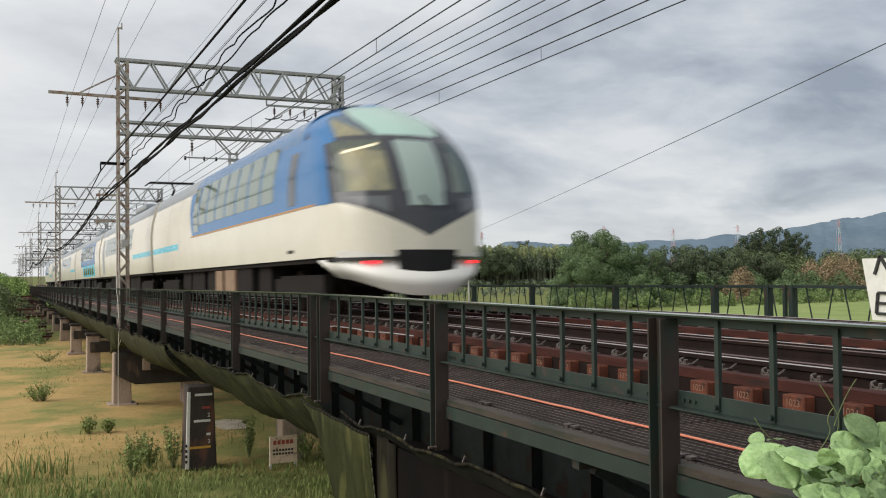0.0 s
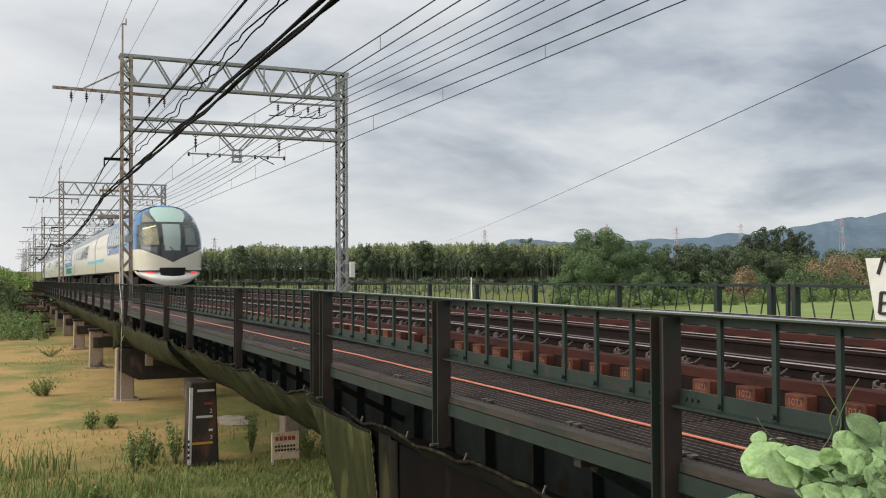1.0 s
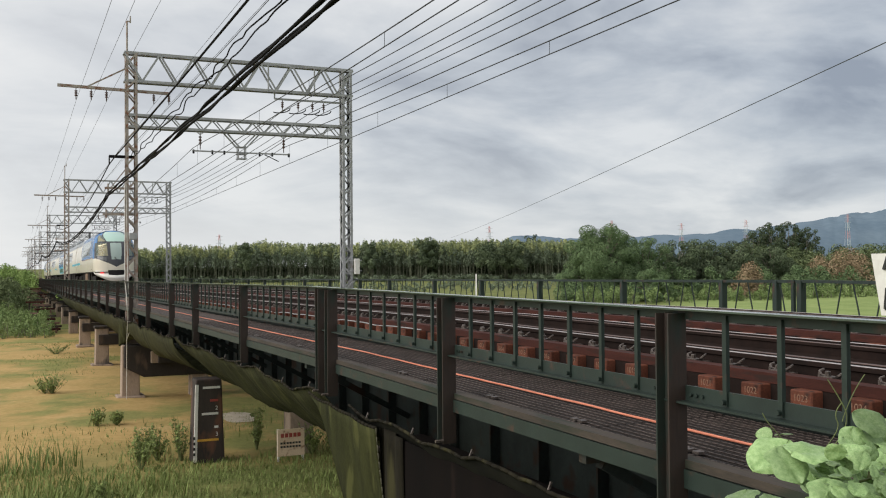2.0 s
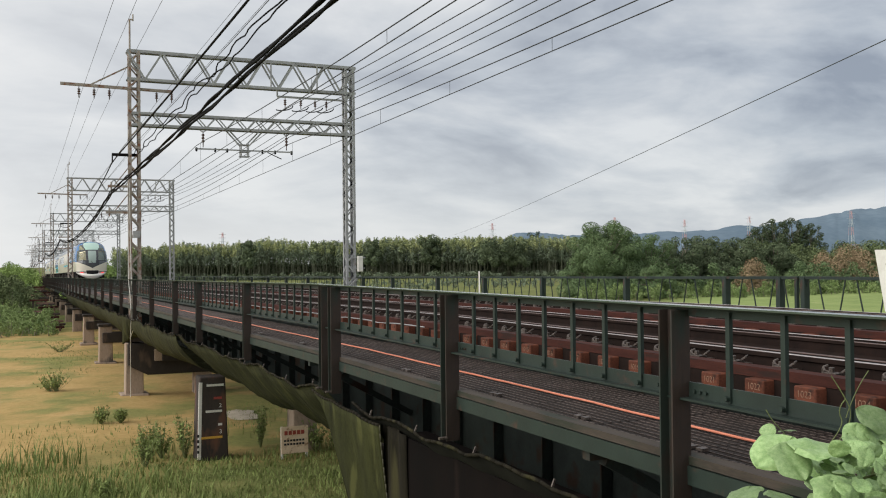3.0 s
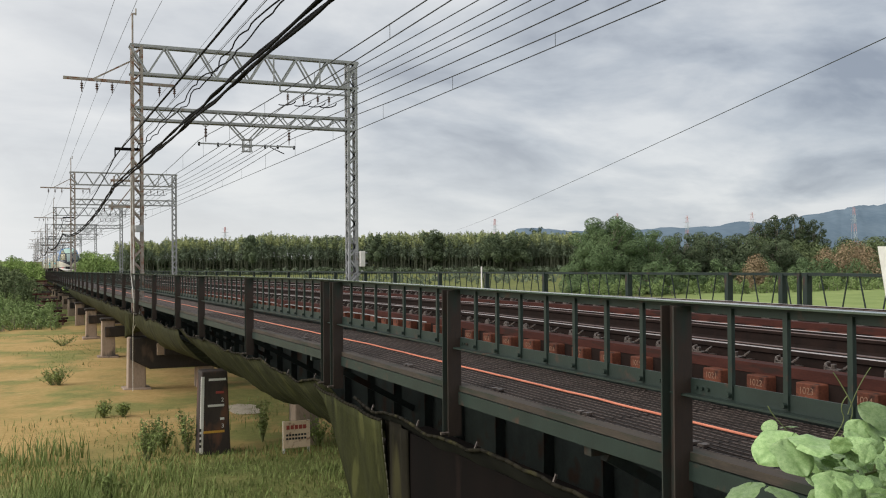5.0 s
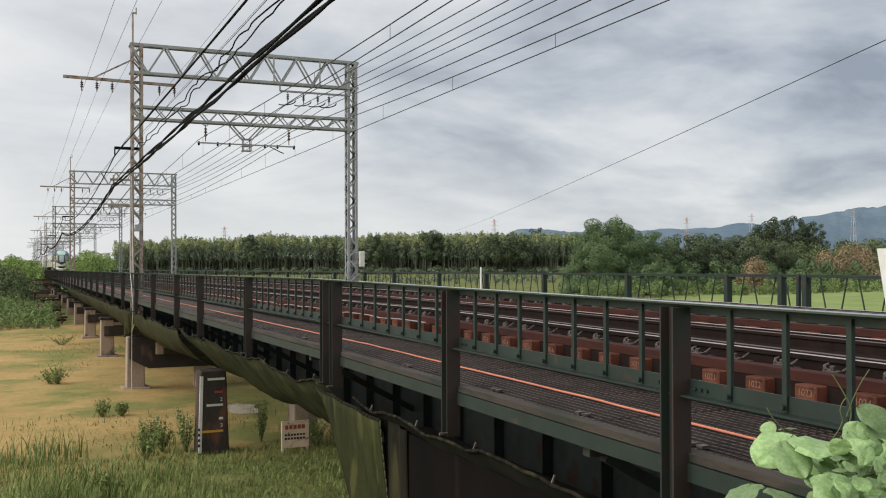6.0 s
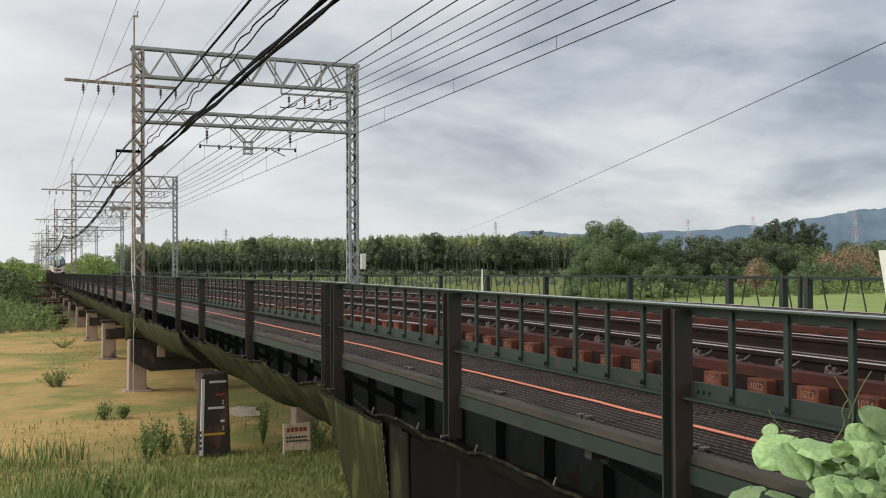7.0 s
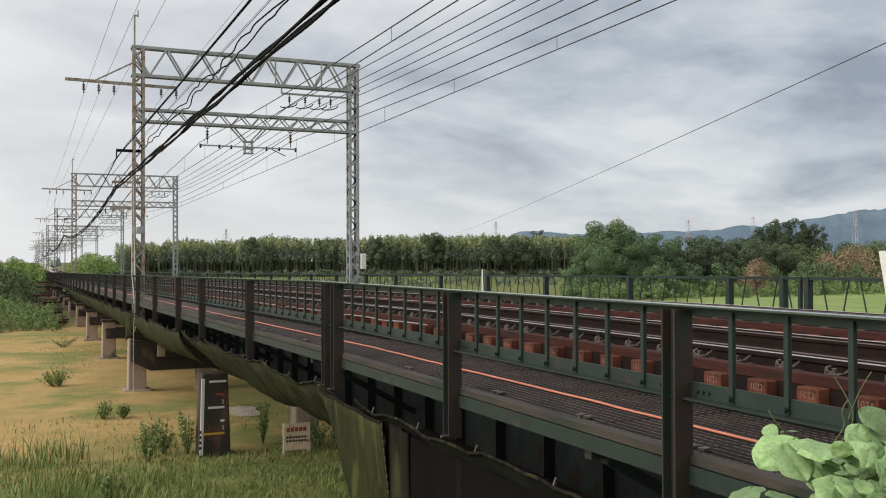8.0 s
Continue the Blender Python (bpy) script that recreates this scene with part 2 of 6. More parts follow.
SALOON_GLASS = glass("clear_saloon_glass", (0.24, 0.30, 0.27), 0.05, alpha=0.4)
LINING_GREY = material("saloon_grey_lining", (0.36, 0.40, 0.38), (0.26, 0.30, 0.28), rough=0.7)
LAMP_GLASS = glass("headlamp_glass", (0.10, 0.11, 0.12), 0.05)
CABIN_SEAT = material("saloon_seat_cloth", (0.35, 0.3, 0.2), (0.25, 0.21, 0.14), rough=0.8)
# side and roof glass: reflected sky is part of the base tint
SIDE_GLASS = glass("coach_side_glass", (0.15, 0.20, 0.165), 0.06)
TOP_GLASS = glass("sky_paled_green_roof_glass", (0.50, 0.72, 0.62), 0.12, alpha=0.85)
UNDERFLOOR = material("underfloor_black", (0.024, 0.02, 0.018), (0.012, 0.010, 0.009), rough=0.85, spec=0.15)
TAN_BOX = material("underfloor_tan_box", (0.3, 0.2, 0.13), (0.22, 0.14, 0.09), rough=0.7)
TAIL_RED = glow("tail_lamp_red", (1.0, 0.02, 0.03), 2.2)
CABIN_LIGHT = glow("saloon_tube_light", (1.0, 0.82, 0.5), 1.6)
CABIN_WARM = material("saloon_warm_lining", (0.66, 0.52, 0.22), (0.30, 0.24, 0.13), rough=0.6, scale=2.2, fine=9)
LEAF_NEAR = material("vine_leaf", (0.31, 0.43, 0.195), (0.145, 0.255, 0.08), rough=0.42, scale=10, fine=90, bump=0.15, per_object=0.42)
STEM = material("vine_stem", (0.16, 0.19, 0.07), (0.1, 0.12, 0.05), rough=0.7, scale=30, fine=120)
# bamboo leaf, its colour paled for distance haze
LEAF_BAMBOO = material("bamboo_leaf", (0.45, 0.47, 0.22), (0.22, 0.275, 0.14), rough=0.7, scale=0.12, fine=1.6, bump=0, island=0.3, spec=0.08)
LEAF_TREE = material("broadleaf_leaf", (0.19, 0.265, 0.125), (0.09, 0.14, 0.065), rough=0.6, scale=0.3, fine=2.5, bump=0, island=0.3, spec=0.1)
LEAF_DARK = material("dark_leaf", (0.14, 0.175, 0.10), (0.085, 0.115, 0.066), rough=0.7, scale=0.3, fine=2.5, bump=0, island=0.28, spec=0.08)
LEAF_EVERGREEN = material("evergreen_leaf", (0.10, 0.125, 0.07), (0.055, 0.078, 0.045), rough=0.7, scale=0.3, fine=2.5, bump=0, island=0.28, spec=0.08)
# darker copy of the wood's leaf, with shade in its colour
LEAF_SHADE = material("shade_toned_leaf", (0.235, 0.28, 0.185), (0.145, 0.19, 0.13), rough=0.7, scale=0.12, fine=1.6, bump=0, island=0.3, spec=0.08)
LEAF_SCRUB = material("scrub_leaf", (0.175, 0.21, 0.10), (0.095, 0.13, 0.06), rough=0.7, scale=0.25, fine=2, bump=0, island=0.3, spec=0.08)
LEAF_BANK = material("bank_leaf", (0.28, 0.36, 0.145), (0.15, 0.215, 0.08), rough=0.7, scale=0.3, fine=2, bump=0, island=0.28, spec=0.08)
LEAF_WEED = material("weed_leaf", (0.30, 0.36, 0.13), (0.15, 0.20, 0.065), rough=0.7, scale=3, fine=20, bump=0, island=0.3, spec=0.08)
LEAF_BROWN = material("withered_leaf", (0.37, 0.28, 0.175), (0.24, 0.175, 0.11), rough=0.8, scale=0.3, fine=2, bump=0, island=0.35, spec=0.08)
LEAF_LIME = material("young_bamboo_leaf", (0.30, 0.40, 0.13), (0.19, 0.28, 0.09), rough=0.7, scale=0.3, fine=2, bump=0, island=0.35, spec=0.08)
STEM_BARK = material("slender_green_stem", (0.17, 0.18, 0.12), (0.09, 0.10, 0.065), rough=0.9, scale=2, fine=20)
BARK = material("grey_bark", (0.30, 0.27, 0.21), (0.17, 0.15, 0.12), rough=0.9, scale=2, fine=20)
GRASS = material("tall_grass_blade", (0.27, 0.32, 0.115), (0.13, 0.18, 0.055), rough=0.7, scale=0.4, fine=3, bump=0, island=0.28, spec=0.08)
# hill and mast colours have the distance haze mixed in
HILL = material("haze_tinted_hill", (0.17, 0.225, 0.275), (0.125, 0.175, 0.225), rough=1.0, scale=0.004, fine=0.03, bump=0, spec=0.0)
PYLON_RED = material("haze_tinted_red_mast", (0.62, 0.33, 0.34), (0.57, 0.30, 0.31), rough=0.9, bump=0)
PYLON_PALE = material("haze_tinted_pale_mast", (0.55, 0.58, 0.62), (0.5, 0.53, 0.57), rough=0.9, bump=0)

# ---- mesh builder ----
class Build:
    """Collects vertices and faces of one mesh."""

    def __init__(self):
        self.v, self.f = [], []

    def box(self, x0, x1, y0, y1, z0, z1):
        i = len(self.v)
        self.v += [(x0, y0, z0), (x1, y0, z0), (x1, y1, z0), (x0, y1, z0), (x0, y0, z1), (x1, y0, z1), (x1, y1, z1), (x0, y1, z1)]
        self.f += [(i, i + 3, i + 2, i + 1), (i + 4, i + 5, i + 6, i + 7), (i, i + 1, i + 5, i + 4), (i + 1, i + 2, i + 6, i + 5),
                   (i + 2, i + 3, i + 7, i + 6), (i + 3, i, i + 4, i + 7)]
        return self

    def bar(self, a, b, w, h=None, up=(0, 0, 1), n=4):
        """A bar from a to b; w wide, h high (a round one with n > 4)."""
        a, b = Vector(a), Vector(b)
        d = (b - a).normalized()
        s = d.cross(Vector(up))
        if s.length < 1e-4:
            s = d.cross(Vector((1, 0, 0)))
        s.normalize()
        t = s.cross(d)
        h = h or w
        i = len(self.v)
        for p in (a, b):
            for k in range(n):
                an = 2 * math.pi * (k + 0.5) / n
                q = 0.7071 if n == 4 else 0.5
                self.v.append(tuple(p + s * (math.cos(an) * w * q) + t * (math.sin(an) * h * q)))
        for k in range(n):
            j = (k + 1) % n
            self.f.append((i + k, i + j, i + n + j, i + n + k))
        self.f += [tuple(i + k for k in range(n - 1, -1, -1)), tuple(i + n + k for k in range(n))]
        return self

    def lathe(self, x, y, z, rings, n=10):
        """Rings of (radius, height) turned about the upright axis."""
        i = len(self.v)
        for r, h in rings:
            self.v += [(x + r * math.cos(2 * math.pi * k / n), y + r * math.sin(2 * math.pi * k / n), z + h) for k in range(n)]
        for a in range(len(rings) - 1):
            for k in range(n):
                j = (k + 1) % n
                self.f.append((i + a * n + k, i + a * n + j, i + (a + 1) * n + j, i + (a + 1) * n + k))
        self.f += [tuple(i + k for k in range(n - 1, -1, -1)), tuple(i + (len(rings) - 1) * n + k for k in range(n))]
        return self

    def grid(self, fn, us, vs):
        """A sheet fn(u, v) over the two lists."""
        i, m = len(self.v), len(vs)
        self.v += [tuple(fn(u, v)) for u in us for v in vs]
        for a in range(len(us) - 1):
            for b in range(m - 1):
                k = i + a * m + b
                self.f.append((k, k + m, k + m + 1, k + 1))
        return self

    def extrude(self, profile, y0, y1):
        """A closed (x, z) outline drawn out along y."""
        i, m = len(self.v), len(profile)
        self.v += [(x, y0, z) for x, z in profile] + [(x, y1, z) for x, z in profile]
        self.f += [(i + k, i + (k + 1) % m, i + m + (k + 1) % m, i + m + k) for k in range(m)]
        self.f += [tuple(i + k for k in range(m - 1, -1, -1)), tuple(i + m + k for k in range(m))]
        return self

    def mesh(self, name, mat, smooth=False):
        me = bpy.data.meshes.new(name)
        me.from_pydata(self.v, [], self.f)
        me.materials.append(mat)
        if smooth:
            me.polygons.foreach_set("use_smooth", [True] * len(me.polygons))
        me.update()
        return me


def part(name, b, mat, parent=None, label="", smooth=False, bevel=0.0):
    """Links a Build (or a ready mesh) as one mesh object under a thing or a part."""
    me = b if isinstance(b, bpy.types.Mesh) else b.mesh(name, mat, smooth) if isinstance(b, Build) else b.mesh(name, mat)
    if bevel:
        bm = bmesh.new()
        bm.from_mesh(me)
        bmesh.ops.remove_doubles(bm, verts=bm.verts, dist=1e-5)
        bmesh.ops.recalc_face_normals(bm, faces=bm.faces)
        sharp = [ed for ed in bm.edges if len(ed.link_faces) == 2 and ed.calc_face_angle() > 0.6]
        bmesh.ops.bevel(bm, geom=sharp, offset=bevel, segments=2, affect="EDGES", profile=0.5)
        bm.to_mesh(me)
        bm.free()
    ob = new(name, me)
    ob.parent = parent
    if label:
        ob["label"] = label
    return ob


def tube(pts, r, name, mat, n=6):
    """A bent round bar through the points, as a mesh."""
    b = Build()
    for a, c in zip(pts, pts[1:]):
        b.bar(a, c, 2 * r, n=n)
    return b.mesh(name, mat, True)


def thing(name, label, category, kind="", group="", at=(0, 0, 0)):
    ob = new(name)
    ob.location = at
    ob.empty_display_size = 0.2
    return tagged(ob, label, category, group, kind)


def dip(y):
    """The line falls gently beyond the first joint of the bridge and levels out far off."""
    return -0.0096 * min(max(0.0, y - 12.0), 230.0)


# ---- the plan ----
RAIL_Z, NEAR_X, FAR_X = -0.728, 6.10, 9.58       # rail heads; the two track centres
EDGE_X, DECK_Z = 3.55, -1.175                    # the walkway's edge and surface
TOP_Z, LOW_Z = -0.264, -0.815                    # the hand rail, the lower rail
GROUND_Z = -4.8
SPAN, PIER_0 = 12.6, 11.3
BRIDGE_END = 330.0
SEG = [-8.0, 12.0] + [12.0 + 12.6 * k for k in range(1, 26)]


def stations(y0, y1):
    """The places where a long member is bent to follow the line."""
    return [y0] + [s for s in SEG if y0 < s < y1] + [y1]


def run(b, x, z, w, h, y0, y1):
    """A long square member along the line."""
    return run_profile(b, [(x - w / 2, z - h / 2), (x + w / 2, z - h / 2), (x + w / 2, z + h / 2), (x - w / 2, z + h / 2)], y0, y1)


def run_profile(b, prof, y0, y1):
    st = stations(y0, y1)
    m, i = len(prof), len(b.v)
    for yy in st:
        b.v += [(x, yy, z + dip(yy)) for x, z in prof]
    for a in range(len(st) - 1):
        b.f += [(i + a * m + k, i + a * m + (k + 1) % m, i + (a + 1) * m + (k + 1) % m, i + (a + 1) * m + k) for k in range(m)]
    b.f += [tuple(i + k for k in range(m - 1, -1, -1)), tuple(i + (len(st) - 1) * m + k for k in range(m))]
    return b


# ---- ground ----
def ground_height(x, y):
    d = math.hypot(x + 1.0, y + 2.0)
    h = GROUND_Z
    # the levee on which the lens stands
    lev = 1 - min(1.0, max(0.0, (d - 3.5) / 10.5))
    h += 3.1 * lev * lev * (3 - 2 * lev)
    # river bank far off and behind the meadow
    far = min(1.0, max(0.0, (y - 75 + 0.10 * x) / 30)) if x < 2 else 0.0
    side = min(1.0, max(0.0, (1.5 - x) / 4.0))
    h += 2.2 * far * side * (0.75 + 0.5 * noise.noise(Vector((x * 0.1, y * 0.05, 0))))
    # the embankment that takes over from the bridge
    emb = min(1.0, max(0.0, (-1.5 - y) / 5.0)) * min(1.0, max(0.0, 1 - max(4.2 - x, x - 12.0, 0.0) / 5.0))
    h += (-1.16 - h) * emb
    h += 0.10 * (1 - emb) * noise.noise(Vector((x * 0.22, y * 0.22, 3))) + 0.04 * noise.noise(Vector((x * 0.9, y * 0.9, 5)))
    return h


def ground_material():
    m = bpy.data.materials.new("meadow_and_bare_earth")
    m.use_nodes = True
    n, l = m.node_tree.nodes, m.node_tree.links
    bs = n["Principled BSDF"]
    tc = n.new("ShaderNodeTexCoord")

    def nz(scale, detail=6, rough=0.6):
        k = n.new("ShaderNodeTexNoise")
        k.inputs["Scale"].default_value, k.inputs["Detail"].default_value, k.inputs["Roughness"].default_value = scale, detail, rough
        l.new(tc.outputs["Object"], k.inputs["Vector"])
        return k.outputs[0]

    def ramp(src, stops):
        r = n.new("ShaderNodeValToRGB")
        e = r.color_ramp.elements
        while len(e) < len(stops):
            e.new(0.5)
        for k, (p, c) in enumerate(stops):
            e[k].position, e[k].color = p, (*c, 1)
        l.new(src, r.inputs[0])
        return r.outputs[0]

    def mix(f, a, b, kind="MIX"):
        k = n.new("ShaderNodeMix")
        k.data_type, k.blend_type = "RGBA", kind
        if isinstance(f, float):
            k.inputs["Factor"].default_value = f
        else:
            l.new(f, k.inputs["Factor"])
        l.new(a, k.inputs["A"])
        l.new(b, k.inputs["B"])
        return k.outputs["Result"]

    def band(src, lo0, lo1):
        k = n.new("ShaderNodeMapRange")
        k.interpolation_type = "SMOOTHSTEP"
        k.inputs["From Min"].default_value, k.inputs["From Max"].default_value = lo0, lo1
        l.new(src, k.inputs[0])
        return k.outputs[0]

    def times(*srcs):
        cur = srcs[0]
        for s2 in srcs[1:]:
            k = n.new("ShaderNodeMath")
            k.operation = "MULTIPLY"
            l.new(cur, k.inputs[0])
            l.new(s2, k.inputs[1])
            cur = k.outputs[0]
        return cur

    sep = n.new("ShaderNodeSeparateXYZ")
    wob = n.new("ShaderNodeMath")
    wob.operation = "MULTIPLY_ADD"
    l.new(tc.outputs["Object"], sep.inputs[0])
    l.new(nz(0.09, 4), wob.inputs[0])
    wob.inputs[1].default_value = 22.0
    l.new(sep.outputs[1], wob.inputs[2])
    y = wob.outputs[0]
    # bare, trodden ground lies between the near grass and the far bank
    bare = times(band(y, 31.5, 39.0), band(y, 93.0, 86.0), band(sep.outputs[0], 26.0, 12.0))
    dry = ramp(nz(0.22, 9, 0.68), [(0.30, (0.17, 0.165, 0.055)), (0.43, (0.36, 0.25, 0.088)), (0.57, (0.465, 0.305, 0.12)), (0.72, (0.56, 0.40, 0.22))])
    dry2 = mix(0.25, dry, ramp(nz(5.0), [(0.3, (0.28, 0.2, 0.09)), (0.7, (0.66, 0.5, 0.25))]))
    patch = band(nz(0.20, 8, 0.65), 0.47, 0.61)
    sparse = mix(0.35, ramp(nz(0.6, 8), [(0.3, (0.16, 0.175, 0.058)), (0.7, (0.31, 0.29, 0.10))]), ramp(nz(7.0), [(0.3, (0.12, 0.13, 0.045)), (0.7, (0.36, 0.32, 0.12))]))
    green = ramp(nz(0.5, 8), [(0.3, (0.095, 0.115, 0.04)), (0.5, (0.17, 0.185, 0.065)), (0.72, (0.29, 0.27, 0.105))])
    green2 = mix(0.35, green, ramp(nz(9.0), [(0.3, (0.045, 0.065, 0.02)), (0.7, (0.2, 0.23, 0.07))]))
    meadow = ramp(nz(0.3, 12, 0.8), [(0.35, (0.19, 0.255, 0.085)), (0.58, (0.27, 0.335, 0.12)), (0.72, (0.40, 0.36, 0.20))])
    lean = n.new("ShaderNodeMath")
    lean.operation = "MULTIPLY_ADD"
    l.new(sep.outputs[1], lean.inputs[0])
    lean.inputs[1].default_value = -0.76
    l.new(sep.outputs[0], lean.inputs[2])
    fargreen = mix(band(lean.outputs[0], -4.0, 8.0), green2, meadow)
    bare_green = mix(patch, dry2, sparse)
    l.new(mix(bare, fargreen, bare_green), bs.inputs["Base Color"])
    bs.inputs["Roughness"].default_value = 0.95
    bs.inputs["Specular IOR Level"].default_value = 0.1
    bp = n.new("ShaderNodeBump")
    bp.inputs["Strength"].default_value, bp.inputs["Distance"].default_value = 0.5, 0.06
    l.new(nz(12.0), bp.inputs["Height"])
    l.new(bp.outputs[0], bs.inputs["Normal"])
    return m


def make_ground():
    xs = [-4000, -1500, -600, -250, -120, -70] + [-50 + 1.0 * k for k in range(91)] + [45, 52, 60, 70, 85, 110, 150, 220, 330, 500, 800, 1500, 2600, 4500]
    ys = [-4000, -1000, -300, -100, -40, -20] + [-12 + 1.0 * k for k in range(132)] + [125, 132, 142, 155, 175, 200, 240, 300, 380, 500, 700, 1000, 1600, 2600, 4500]
    b = Build().grid(lambda x, y: (x, y, ground_height(x, y)), xs, ys)
    b.f = [tuple(reversed(f)) for f in b.f]
    me = b.mesh("ground", ground_material(), smooth=True)
    tagged(new("ground", me), "flat dry riverbed with bare tan earth and patches of green grass", "ground", kind="structure")


make_ground()


def make_sand_patch():
    """A thin spill of pale sand on the riverbed."""
    b = Build()
    n = 28
    for ring in (0.0, 0.55, 1.0):
        for k in range(n):
            a = 2 * math.pi * k / n
            r = ring * (1 + 0.35 * noise.noise(Vector((2 * math.cos(a), 2 * math.sin(a), 3))))
            x, y = 6.35 + 0.55 * r * math.cos(a), 29.9 + 1.2 * r * math.sin(a)
            b.v.append((x, y, ground_height(x, y) + 0.03 * (1 - ring) + 0.012))
    for a in range(2):
        b.f += [(a * n + k, (a + 1) * n + k, (a + 1) * n + (k + 1) % n, a * n + (k + 1) % n) for k in range(n)]
    b.f = [tuple(reversed(f)) for f in b.f]
    tagged(part("sand_patch", b, SAND, smooth=True), "pale sandy patch on the dry riverbed", "sand", kind="stuff")


make_sand_patch()


# ---- bridge: girders, piers, nets ----
def make_girders():
    br = thing("bridge_deck", "dark painted plate girders of a long railway bridge on piers", "bridge", "structure")
    stiff = Build().box(-0.06, 0.06, -0.012, 0.012, -0.62, 0.62).mesh("stiffener", DARK_STEEL)
    edges = [-4.0] + [PIER_0 + SPAN * k for k in range(0, 26)]
    for i, (a, c) in enumerate(zip(edges, edges[1:])):
        for x in (5.12, 7.08, 8.6, 10.56):
            b = Build()
            y0, y1 = a + 0.08, c - 0.08
            z0, z1 = dip(y0), dip(y1)
            for (w, za, zb) in ((0.012, -2.52, -1.13), (0.28, -2.55, -2.52), (0.28, -1.13, -1.09)):
                j = len(b.v)
                b.v += [(x + s * w / 2 if w > 0.1 else x + s * 0.008, yy, q + zz) for yy, zz in ((y0, z0), (y1, z1)) for s, q in ((-1, za), (1, za), (1, zb), (-1, zb))]
                b.f += [(j, j + 1, j + 5, j + 4), (j + 1, j + 2, j + 6, j + 5), (j + 2, j + 3, j + 7, j + 6), (j + 3, j, j + 4, j + 7), (j + 3, j + 2, j + 1, j), (j + 4, j + 5, j + 6, j + 7)]
            part("girder", b, DARK_STEEL, br)
        if i < 5:
            n = int((c - a) / 1.05)
            for k in range(n):
                yy = a + 0.5 + k * (c - a - 1.0) / max(1, n - 1)
                o = part("stiffener", stiff, DARK_STEEL, br)
                o.location = (5.04, yy, -1.82 + dip(yy))
        # brackets that carry the walkway
        if i < 7:
            for k in range(3):
                yy = a + 1.2 + k * 4.2
                b = Build().bar((3.6, yy, -1.32 + dip(yy)), (5.1, yy, -1.32 + dip(yy)), 0.09, 0.14)
                b.bar((3.75, yy, -1.4 + dip(yy)), (5.1, yy, -2.15 + dip(yy)), 0.08, 0.08)
                part("bracket", b, DARK_STEEL, br)
    return br


def gauge_edge(x, y, foot, top):
    """A painted strip that follows the leaning corner of a column."""
    b = Build()
    for z in (-4.78, -2.9):
        w = 0.385 - (z - foot) / (top - foot) * 0.07 + 0.008
        b.v += [(x - w, y - w, z), (x - w + 0.075, y - w, z), (x - w + 0.075, y - w + 0.06, z), (x - w, y - w + 0.06, z)]
    b.f += [(0, 1, 5, 4), (1, 2, 6, 5), (2, 3, 7, 6), (3, 0, 4, 7), (3, 2, 1, 0), (4, 5, 6, 7)]
    return b


